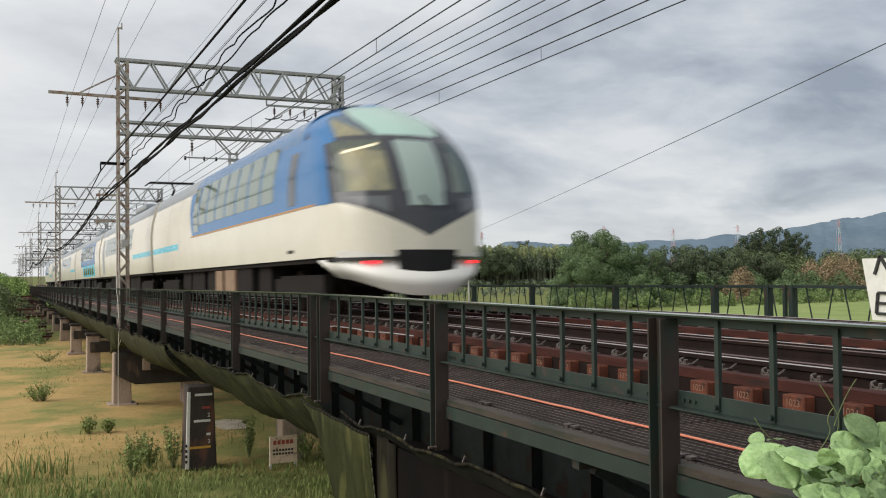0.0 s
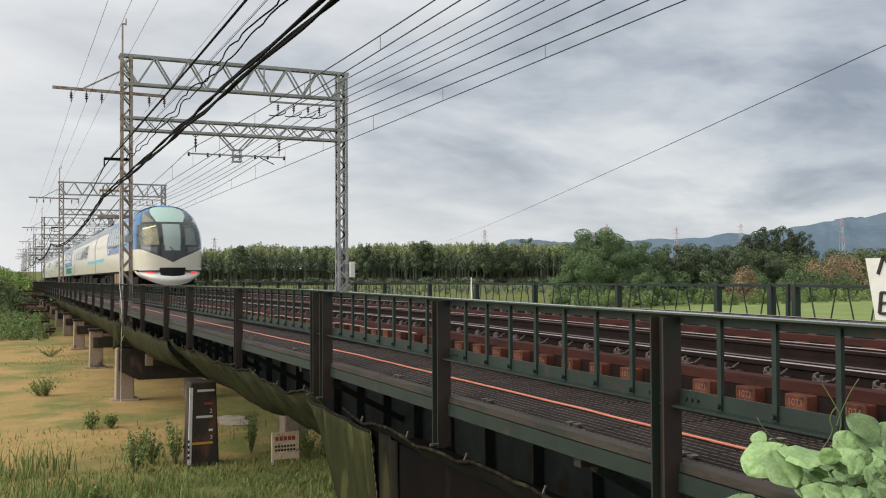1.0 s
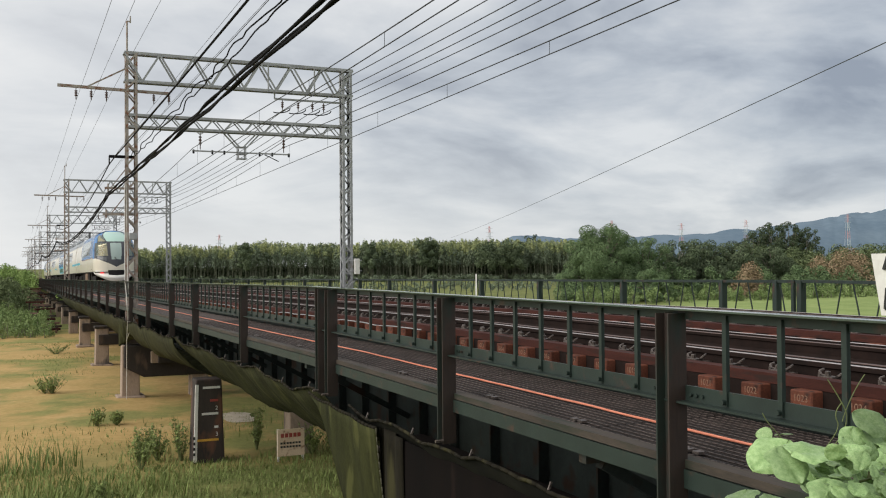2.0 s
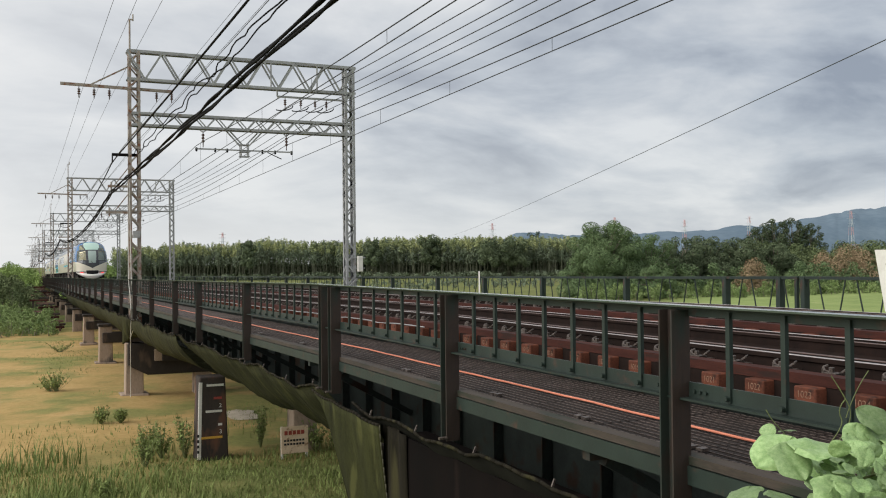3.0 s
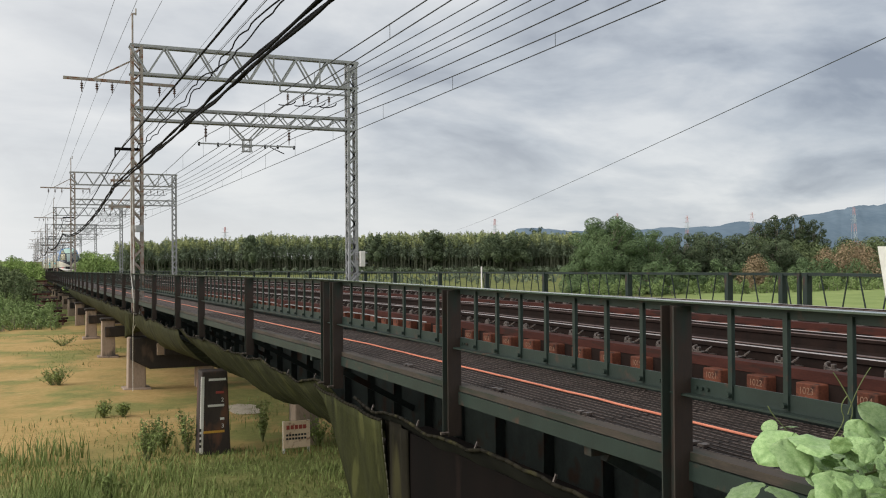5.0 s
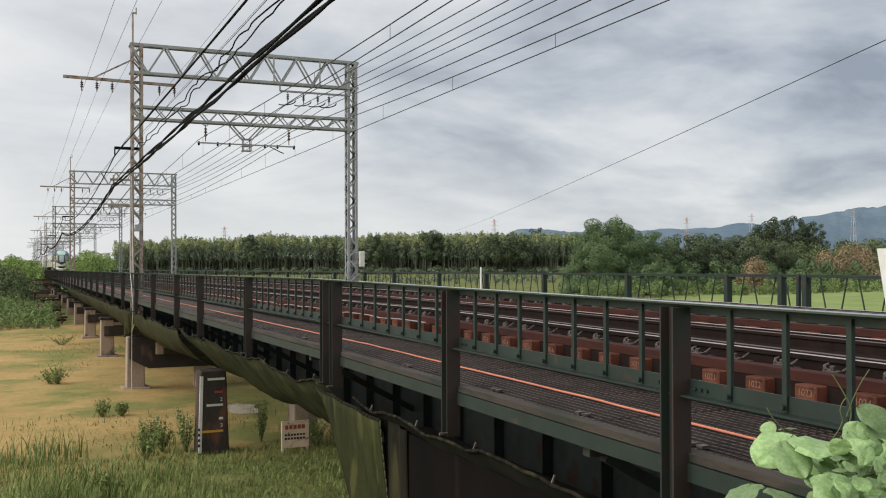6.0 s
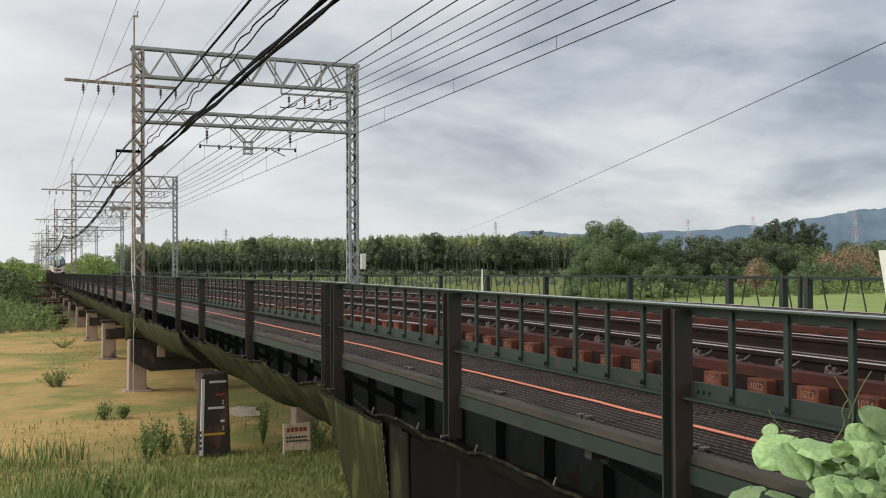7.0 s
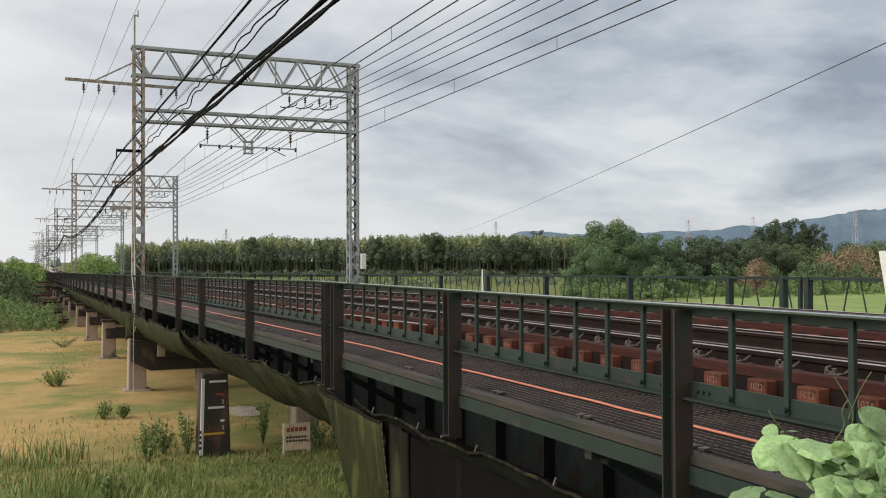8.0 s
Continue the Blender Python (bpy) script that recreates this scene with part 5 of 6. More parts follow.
def head_car(name):
    c = thing(name, "warm white and blue observation car with a raked glass nose", "train car", group="cars of the train")
    L = 21.0
    rng = random.Random(4)
    V = 0.95
    # lower nose, white
    part("nose_shell", nose_panel(-1, 1, 1.0, edge_low, 40, 8), TRAIN_WHITE, c, "warm white lower nose", smooth=True)
    # apron below with the lamp slot
    def apron(t, v):
        z = 1.0 - 0.04 - 0.60 * v
        k = math.sqrt(max(0.0, 1 - (0.62 * v) ** 2))
        x, y, _ = nose_skin(t, 1.0)
        lip = 0.16 - 0.30 * math.sin(math.pi * min(1.0, v * 1.25) / 2) + 0.35 * max(0.0, v - 0.6)
        return (x * (0.985 - 0.22 * v * v), y + lip, z + 0.30 * abs(t) ** 2.4 * v)
    part("apron", Build().grid(apron, smooth_steps(-1, 1, 36), smooth_steps(0, 1, 8)), APRON_WHITE, c, "white front apron, brightened in colour to look lit", smooth=True)
    part("lamp_slot", nose_panel(-0.95, 0.95, 0.93, 0.975, 36, 1, 0.012), TRAIN_MASK, c, "black slot line")
    for s in (-1, 1):
        part("eyebrow", nose_panel(min(s * 0.40, s * 0.93), max(s * 0.40, s * 0.93), 0.98, lambda t: 1.0 + 0.10 * (abs(t) - 0.40) / 0.53, 8, 2, 0.02), WHITE_PAINT, c, "bright white lip over the lamps", smooth=True)
        part("tail_lamp", nose_panel(min(s * 0.57, s * 0.73), max(s * 0.57, s * 0.73), 0.876, 0.918, 8, 1, 0.022), TAIL_RED, c, "glowing red tail lamp")
    # no recess here: a black sheet gives the opening its darkness
    part("coupler_opening_sheet", Build().grid(lambda t, v: (1.38 * t * (0.86 + 0.10 * v), nose_back(t * 1.1, 1.0) - 0.04, 0.60 + 0.49 * v + 0.07 * (t / 0.4) ** 2 * (1 - v)), smooth_steps(-0.40, 0.40, 12), smooth_steps(0, 1, 6)), BLACK, c, "black sheet for the shaded coupler opening")
    # dark mask under the screens
    zt_mask = 2.04
    part("mask", nose_panel(-V, V, edge_low, lambda t: zt_mask, 30, 6), TRAIN_MASK, c, "glossy dark grey band under the screens", smooth=True)
    z0, z1, z2, z3 = 2.04, 2.93, 3.03, 3.74

    def inner(z):
        return 0.235 + 0.03 * (z - 1.8)

    def outer(z):
        return 0.37 + 0.06 * (z - z0)

    def splay(z):
        return 0.43 + 0.32 * (z - z2) / (z3 - z2)

    for s in (-1, 1):
        part("screen_pillar", nose_strip(s, inner, outer, z0, z1), TRAIN_MASK, c, smooth=True)
        part("corner_pillar", nose_panel(min(s * V, s), max(s * V, s), edge_low, lambda t: z1, 6, 10), TRAIN_BLUE, c, "blue corner pillar", smooth=True)
        part("side_screen", nose_strip(s, outer, lambda z: 0.90, z0, z1, 12), SALOON_GLASS, c, "clear glass side screen", smooth=True)
        part("screen_edge", nose_strip(s, lambda z: 0.90, lambda z: V, z0, z1), TRAIN_MASK, c, smooth=True)
        part("headlamp", nose_strip(s, lambda z: 0.44, lambda z: 0.44 + 0.42 * (z - 1.68) / 0.27, 1.68, 1.95, 6, 4, 0.008), LAMP_GLASS, c, "dark triangular headlamp glass", smooth=True)
        part("roof_screen", nose_strip(s, lambda z: splay(z) + 0.055, lambda z: 0.87, z2, 3.50, 8), SALOON_GLASS, c, "tinted glass beside the raked roof", smooth=True)
        part("roof_frame", nose_strip(s, splay, lambda z: splay(z) + 0.055, z2, z3), TRAIN_MASK, c, smooth=True)
        part("roof_corner", nose_strip(s, lambda z: splay(z) + 0.055, lambda z: 0.87, 3.50, z3, 4), TRAIN_BLUE, c, smooth=True)
        part("roof_pillar", nose_panel(min(s * 0.87, s), max(s * 0.87, s), z1, z3, 8, 12), TRAIN_BLUE, c, "blue roof edge", smooth=True)
    part("front_screen", nose_strip(0, inner, inner, z0, z1, 8), TRAIN_GLASS, c, "dark green glass screen", smooth=True)
    part("front_screen_lower", nose_strip(0, lambda z: 0.22, lambda z: 0.22, 1.80, z0, 8, 3, 0.008), TRAIN_GLASS, c, "dark green glass screen", smooth=True)
    part("wiper", Build().bar((0.02, nose_back(0, 1.78) - 0.03, 1.78), (-0.12, nose_back(0, 1.96) - 0.03, 1.96), 0.03), BLACK, c, "black wiper arm")
    part("screen_header", nose_panel(-0.87, 0.87, z1, z2, 30, 2), TRAIN_MASK, c, smooth=True)
    part("roof_glass", nose_strip(0, splay, splay, z2, z3, 24), TOP_GLASS, c, "green glass of the raked roof, paled for reflected sky", smooth=True)
    part("roof_crown", nose_panel(-1, 1, z3, 3.8499, 30, 6), TRAIN_BLUE, c, smooth=True)
    # the saloon behind the glass
    part("saloon_light", nose_panel(-0.84, -0.46, lambda t: 2.70 + 0.34 * (0.86 - abs(t)), lambda t: 2.74 + 0.34 * (0.86 - abs(t)), 6, 1, -0.05), CABIN_LIGHT, c, "warm tube light behind the glass")
    # flat panels, the left one in a warm colour for the lit saloon
    for s in (-1, 1):
        part("side_lining", nose_panel(min(s * 0.89, s * 0.40), max(s * 0.89, s * 0.40), 2.05, lambda t: 2.62 + 0.25 * abs(t), 8, 4, -0.16), CABIN_WARM if s < 0 else LINING_GREY, c, "flat panel coloured as the saloon behind the side screen")
    part("bulkhead", Build().box(-1.2, 1.2, 2.5, 2.56, 1.02, 3.2), CABIN_WARM, c, "warm wooden bulkhead of the saloon")
    part("saloon_floor", Build().box(-1.25, 1.25, 0.9, 2.5, 1.62, 1.66), CABIN_WARM, c)
    for x in (-0.75, 0.75):
        part("saloon_seat", Build().box(x - 0.3, x + 0.3, 1.5, 2.0, 1.66, 2.02).box(x - 0.3, x + 0.3, 1.95, 2.12, 1.9, 2.6), CABIN_SEAT, c, bevel=0.05)
    # sides: white below, gold line, blue above up to a slanted end
    yb = 13.2
    for s in (-1, 1):
        part("side_lower", side_from_nose(s, L, 1.0, 1.87), TRAIN_WHITE, c, "warm white lower side")
        part("gold_line", side_panel(s, 1.6, yb + 0.2, 1.875, 1.915, 0.004), TRAIN_GOLD, c)
        part("side_upper", side_from_nose(s, yb, 1.87, 3.13), TRAIN_BLUE, c, "clear blue upper side", smooth=False)
        part("side_rear", side_panel(s, yb, L, 1.87, 3.13, 0.0, 1, 8), TRAIN_WHITE, c)
        part("blue_end", side_panel(s, yb - 0.8, yb + 0.35, 1.92, 3.13, 0.003, 1, 8, slant=0.7), TRAIN_BLUE, c)
        window_row(c, s, [4.3 + 1.15 * k for k in range(7)], 1.0, 2.16, 3.22, SIDE_GLASS)
        part("window", side_panel(s, 12.35, 13.05, 2.0, 3.22, 0.006, slant=0.25), SIDE_GLASS, c)
        part("driver_door", side_panel(s, 2.75, 3.25, 1.98, 2.95, 0.006), TRAIN_MASK, c, "dark driver's door window")
        part("aqua_band", side_panel(s, 15.6, L, 1.62, 1.80, 0.004), TRAIN_AQUA, c, "aqua blue band")
        for y in (15.4, 17.5):
            part("door_seam", side_panel(s, y, y + 0.05, 1.1, 3.2, 0.003), TRAIN_ROOF, c)
        part("step", side_panel(s, 3.0, 3.4, 1.12, 1.18, 0.006), UNDERFLOOR, c)
    b = roof_skin(2.9, L)
    part("roof", b, TRAIN_ROOF, c, smooth=True)
    part("blue_roof", roof_skin(2.6, yb), TRAIN_BLUE, c, "blue roof over the saloon", smooth=True)
    part("floor", Build().box(-1.3, 1.3, 0.9, L, 0.92, 1.0), UNDERFLOOR, c)
    # warm colour stands for the saloon's light under the roof glass
    part("saloon_lining", nose_panel(-0.86, -0.52, 3.04, lambda t: 3.05 + 0.42 * (abs(t) - 0.52) / 0.34, 8, 4, -0.05), CABIN_WARM, c, "lining behind the roof glass, warm colour for the lit saloon")
    end_walls(c, L, L, TRAIN_WHITE, both=False)
    underfloor(c, 0.8, L, rng)
    part("tan_box", Build().box(-1.3, -0.9, 8.2, 9.3, 0.35, 0.9).box(-1.3, -0.9, 9.6, 10.4, 0.35, 0.9), TAN_BOX, c, "tan equipment boxes")
    return c


def pantograph(c, y):
    b = Build()
    b.bar((-0.55, y - 0.6, 3.95), (-0.55, y + 0.6, 3.95), 0.06).bar((0.55, y - 0.6, 3.95), (0.55, y + 0.6, 3.95), 0.06)
    b.bar((0, y + 0.6, 3.95), (0, y - 0.55, 4.35), 0.07).bar((0, y - 0.55, 4.35), (0, y + 0.2, 4.68), 0.05)
    for dy in (0.05, 0.35):
        b.bar((-0.85, y + dy, 4.70), (0.85, y + dy, 4.70), 0.06)
        for s in (-1, 1):
            b.bar((s * 0.85, y + dy, 4.70), (s * 1.02, y + dy, 4.58), 0.05)
    b.bar((-0.5, y + 0.05, 4.68), (-0.5, y + 0.35, 4.68), 0.04).bar((0.5, y + 0.05, 4.68), (0.5, y + 0.35, 4.68), 0.04)
    part("pantograph", b, UNDERFLOOR, c, "folded dark pantograph")


def middle_car(kind, rng):
    c = thing("passenger_car", {"cafe": "double-deck cafe car with blue and aqua glazed sides", "plain": "warm white passenger car with blue glass and an aqua band"}[kind], "train car", group="cars of the train")
    L = 20.4
    for s in (-1, 1):
        part("side_lower", side_panel(s, 0, L, 1.0, 1.87), TRAIN_WHITE, c)
        part("side_upper", side_panel(s, 0, L, 1.87, 3.13, 0, 1, 8), TRAIN_WHITE, c)
        if kind == "cafe":
            part("blue_side", side_panel(s, 3.0, 14.5, 1.8, 3.13, 0.004, 1, 8, slant=0.5), TRAIN_BLUE, c, "blue glazed side")
            part("aqua_side", side_panel(s, 3.0, 12.5, 1.1, 1.8, 0.004, 1, 3, slant=0.4), TRAIN_AQUA, c, "aqua lower deck side")
            window_row(c, s, [3.8 + 1.3 * k for k in range(8)], 1.15, 2.15, 3.02, SIDE_GLASS, 0.009)
            window_row(c, s, [4.0 + 1.6 * k for k in range(5)], 1.2, 1.2, 1.65, SIDE_GLASS, 0.009)
        else:
            window_row(c, s, [5.6 + 0.98 * k for k in range(12)], 0.86, 2.05, 2.92, SIDE_GLASS, 0.008)
            part("aqua_band", side_panel(s, 0.0, 5.4, 1.62, 1.80, 0.004), TRAIN_AQUA, c)
            part("door", side_panel(s, L - 2.6, L - 1.7, 1.1, 2.95, 0.004), TRAIN_ROOF, c, "plug door")
    part("roof", roof_skin(0, L), TRAIN_ROOF, c, smooth=True)
    part("roof_unit", Build().box(-0.8, 0.8, 6.0, 9.5, 3.75, 4.0), TRAIN_ROOF, c, bevel=0.08)
    part("floor", Build().box(-1.3, 1.3, 0, L, 0.92, 1.0), UNDERFLOOR, c)
    end_walls(c, 0, L, TRAIN_WHITE)
    underfloor(c, 0, L, rng)
    if kind == "plain":
        pantograph(c, 4.0)
    return c


def make_train():
    rng = random.Random(9)
    cars = [(head_car("observation_car"), 0.0, 0)]
    y = 21.6
    for kind in ("plain", "cafe", "plain", "plain"):
        c = middle_car(kind, rng)
        cars.append((c, y, 0))
        y += 21.0
    cars.append((copy_thing(cars[0][0], pose(0, 0, 0, 0, 0, 180)), y + 21.0, 180))
    return cars


CARS = make_train()

# ---- trees and scrub ----
class Leaves:
    """Collects many small bent leaves of one mesh."""

    def __init__(self, seed):
        self.r, self.p = np.random.default_rng(seed), []

    def cloud(self, centre, radius, count, size, tall=1.0, shell=0.35, loose=0.45, rise=0.25, slim=0.45):
        """Leaves thrown over a lobe; a low shell value keeps them near its skin, loose turns them from it, rise turns them to the sky."""
        r = self.r
        u, th = r.uniform(-1, 1, count), r.uniform(0, 2 * np.pi, count)
        s = np.sqrt(1 - u * u)
        d = np.stack([s * np.cos(th), s * np.sin(th), u], 1)
        p = np.asarray(centre) + d * (radius * r.random(count) ** shell)[:, None] * np.array([1, 1, tall])
        n = d + r.uniform(-loose, loose, (count, 3)) + np.array([0, 0, rise])
        n /= np.maximum(1e-3, np.linalg.norm(n, axis=1))[:, None]
        a = np.cross(n, r.normal(size=(count, 3)))
        a /= np.maximum(1e-3, np.linalg.norm(a, axis=1))[:, None]
        c = np.cross(n, a)
        k = (size * r.uniform(0.6, 1.35, count))[:, None]
        self.p.append(np.stack([p - a * k, p - c * k * slim + n * k * 0.12, p + a * k - n * k * 0.25, p + c * k * slim + n * k * 0.12], 1).reshape(-1, 3))

    def mesh(self, name, mat):
        v = np.concatenate(self.p)
        me = bpy.data.meshes.new(name)
        me.vertices.add(len(v))
        me.vertices.foreach_set("co", v.ravel())
        me.loops.add(len(v))
        me.loops.foreach_set("vertex_index", np.arange(len(v)))
        me.polygons.add(len(v) // 4)
        me.polygons.foreach_set("loop_start", np.arange(0, len(v), 4))
        me.materials.append(mat)
        me.update(calc_edges=True)
        return me


def limb(b, a, c, r0, r1, n=6):
    a, c = Vector(a), Vector(c)
    d = (c - a).normalized()
    s = d.orthogonal().normalized()
    t = d.cross(s)
    i = len(b.v)
    for p, r in ((a, r0), (c, r1)):
        b.v += [tuple(p + s * math.cos(2 * math.pi * k / n) * r + t * math.sin(2 * math.pi * k / n) * r) for k in range(n)]
    b.f += [(i + k, i + (k + 1) % n, i + n + (k + 1) % n, i + n + k) for k in range(n)]


def make_tree(name, label, x, y, height, spread, mat, seed, lobes=40, size=0.2, skirt=0.05, group="", lean=0.0):
    """A trunk with limbs and a crown of many leafy lobes, heaped and uneven, hanging low at the skirt."""
    rng = random.Random(seed)
    z = ground_height(x, y)
    t = thing(name, label, "tree", group=group, at=(x, y, z))
    tr, cr = Build(), Leaves(seed)
    fork = height * 0.32
    limb(tr, (0, 0, -0.3), (0.1, 0.0, fork), spread * 0.07, spread * 0.05, 8)
    for k in range(lobes):
        th = k * 2.399 + rng.uniform(-0.5, 0.5)
        h = skirt + (1 - skirt) * (k + 0.5) / lobes
        reach = math.sqrt(max(0.0, 1 - max(0.0, (h - 0.42) / 0.62) ** 2)) * rng.uniform(0.45, 1.0)
        r = spread * rng.uniform(0.15, 0.30) * (1.0 if h < 0.8 else 0.8)
        p = (spread * 0.86 * reach * math.cos(th) + lean * h, spread * 0.86 * reach * math.sin(th), max(0.5 * r, h * height - r * 0.8))
        limb(tr, (0.1, 0, min(fork, p[2] * 0.7)), p, spread * 0.03, spread * 0.008, 5)
        n = int(6.0 * r * r / (size * size))
        cr.cloud(p, r, n, size, 0.72, 0.08, 0.45, 0.3)
        cr.cloud((p[0] * 0.9, p[1] * 0.9, p[2] - r * 0.9), r * 0.72, n // 3, size, 1.3, 0.25, 0.5, 0.0)
        cr.cloud((p[0] * 0.4, p[1] * 0.4, p[2] * 0.75), spread * 0.25, n // 6, size * 1.3, 1.0, 0.5)
    part("trunk", tr, BARK, t)
    part("crown", cr, mat, t)
    return t





def make_forest():
    """The bamboo wood along the far bank, one mass of stems and feathery plumes."""
    rng = random.Random(21)
    st, tops, mids, low = Build(), Leaves(1), Leaves(2), Leaves(3)
    for i in range(1500):
        u = rng.random()
        tan = 0.085 + (0.70 - 0.085) * u
        row = rng.random() ** 1.3
        d = (300 - 70 * u) + row * 22
        x, y, z = tan * d, d, GROUND_Z - 0.3
        h = (11.2 + 1.2 * noise.noise(Vector((tan * 14, 0, 0))) + 0.9 * noise.noise(Vector((tan * 60, 0, 4))) + rng.uniform(-1.2, 0.8)) * d / 250 * (1.0 + 0.05 * row) * (0.74 + 0.26 * min(1.0, u * 1.6))
        lean = rng.uniform(-0.5, 0.5)
        limb(st, (x, y, z), (x + lean, y, z + h * 0.85), 0.11, 0.05, 4)
        # a plume, full at the shoulder and thin at the tip
        for k, (at, r, tall) in enumerate(((0.56, 0.95, 1.5), (0.72, 1.15, 1.4), (0.86, 0.85, 1.6), (0.97, 0.38, 2.2))):
            if row > 0.6 and k < 1:
                continue
            # upper plumes mostly take the light leaf, lower ones the shade-toned copy
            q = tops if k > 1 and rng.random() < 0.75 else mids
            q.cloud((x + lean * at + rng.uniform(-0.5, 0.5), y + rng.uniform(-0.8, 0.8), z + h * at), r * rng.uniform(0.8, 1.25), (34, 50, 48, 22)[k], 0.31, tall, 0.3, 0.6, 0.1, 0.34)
        # dark leaf fill at the back stands in for shade between stems
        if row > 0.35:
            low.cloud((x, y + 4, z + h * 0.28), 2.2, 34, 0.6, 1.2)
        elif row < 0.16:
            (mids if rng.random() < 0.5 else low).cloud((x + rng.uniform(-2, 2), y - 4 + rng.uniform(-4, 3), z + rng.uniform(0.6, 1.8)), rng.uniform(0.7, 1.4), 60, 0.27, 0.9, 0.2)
    # rounder trees stand among the bamboo
    for tan, d, h, r in ((0.427, 262, 13.4, 3.0), (0.435, 263, 12.6, 3.2), (0.505, 248, 11.6, 3.6), (0.525, 247, 11.9, 3.8), (0.545, 246, 11.2, 3.4), (0.36, 268, 12.2, 2.6), (0.22, 280, 12.2, 2.6)):
        for k in range(11):
            a, q = k * 2.4, rng.uniform(0.2, 0.8)
            low.cloud((tan * d + r * q * math.cos(a), d - 2 + r * q * math.sin(a), GROUND_Z + h * (0.38 + 0.052 * k)), r * rng.uniform(0.4, 0.55), 260, 0.27, 0.85, 0.15, 0.4, 0.35)
    w = thing("bamboo_wood", "dense wood of bamboo and slender trees with pale stems", "woodland", kind="stuff")
    part("stems", st, STEM_BARK, w)
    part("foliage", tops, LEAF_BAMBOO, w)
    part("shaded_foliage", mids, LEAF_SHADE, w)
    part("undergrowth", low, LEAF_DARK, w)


def make_scrub(name, label, tan0, tan1, d0, d1, h0, h1, n, mat, seed, size=0.22, per=1.0):
    """Heaped bushes: each a few leafy mounds over twigs."""
    rng = random.Random(seed)
    b, st = Leaves(seed), Build()
    for i in range(n):
        tan = rng.uniform(tan0, tan1)
        d = rng.uniform(d0, d1)
        x, y = tan * d, d
        z = ground_height(x, y)
        h = rng.uniform(h0, h1)
        limb(st, (x, y, z - 0.2), (x + rng.uniform(-0.3, 0.3), y, z + h * 0.7), 0.05, 0.02, 4)
        for k in range(4):
            r = h * rng.uniform(0.2, 0.34) * (1.0 - 0.1 * k)
            b.cloud((x + rng.uniform(-0.4, 0.4) * h * (1 - 0.2 * k), y + rng.uniform(-0.4, 0.4) * h * (1 - 0.2 * k), z + h * (0.16 + 0.22 * k)), r, max(8, int(per * 6.0 * r * r / (size * size))), size, 1.0, 0.15, 0.5, 0.35)
    w = thing(name, label, "bushes", kind="stuff")
    part("twigs", st, BARK, w)
    part("foliage", b, mat, w)


def make_hill(name, label, pts, dist, depth, mat, seed):
    """A ridge whose crest follows (bearing, elevation) knots, rough with noise."""
    n = 160
    b = Build()

    def f(u, v):
        k = u * (len(pts) - 1)
        i = min(int(k), len(pts) - 2)
        q = k - i
        q = q * q * (3 - 2 * q)
        tan = pts[i][0] + (pts[i + 1][0] - pts[i][0]) * (k - i)
        el = pts[i][1] + (pts[i + 1][1] - pts[i][1]) * q
        y = dist - depth * (1 - v) * 0.5
        top = el * dist
        z = GROUND_Z + (top - GROUND_Z) * math.sin(v * math.pi / 2) ** 0.8
        z += top * 0.10 * v * noise.noise(Vector((u * 30, v * 4, seed)))
        z += top * 0.04 * v * noise.noise(Vector((u * 110, v * 12, seed + 4)))
        return (tan * y, y, z)

    b.grid(f, smooth_steps(0, 1, n), smooth_steps(0, 1, 12))
    b.f = [tuple(reversed(q)) for q in b.f]
    tagged(new(name, b.mesh(name, mat, True)), label, "hill", kind="structure")


def make_mast(tan, el, dist, arms=True, mats=None):
    t = thing("power_pylon", "distant red and white lattice power pylon standing before hills", "pylon", group="far pylons", at=(tan * dist, dist, GROUND_Z))
    h = el * dist - GROUND_Z
    w = h * 0.055
    for k in range(6):
        z0, z1 = h * k / 6, h * (k + 1) / 6
        a, c = w * (1 - 0.75 * k / 6), w * (1 - 0.75 * (k + 1) / 6)
        b = Build()
        for sx, sy in ((-1, -1), (1, -1), (1, 1), (-1, 1)):
            b.bar((sx * a, sy * a, z0), (sx * c, sy * c, z1), 0.55)
        b.bar((-a, -a, z0), (c, -c, z1), 0.4).bar((a, -a, z0), (-c, -c, z1), 0.4)
        part("mast_section", b, (PYLON_RED if k % 2 else PYLON_PALE) if mats is None else mats, t)
    if arms:
        for z in (0.74, 0.84, 0.94):
            part("arm", Build().bar((-h * 0.10, 0, h * z), (h * 0.10, 0, h * z), 0.6), PYLON_PALE if mats is None else mats, t)


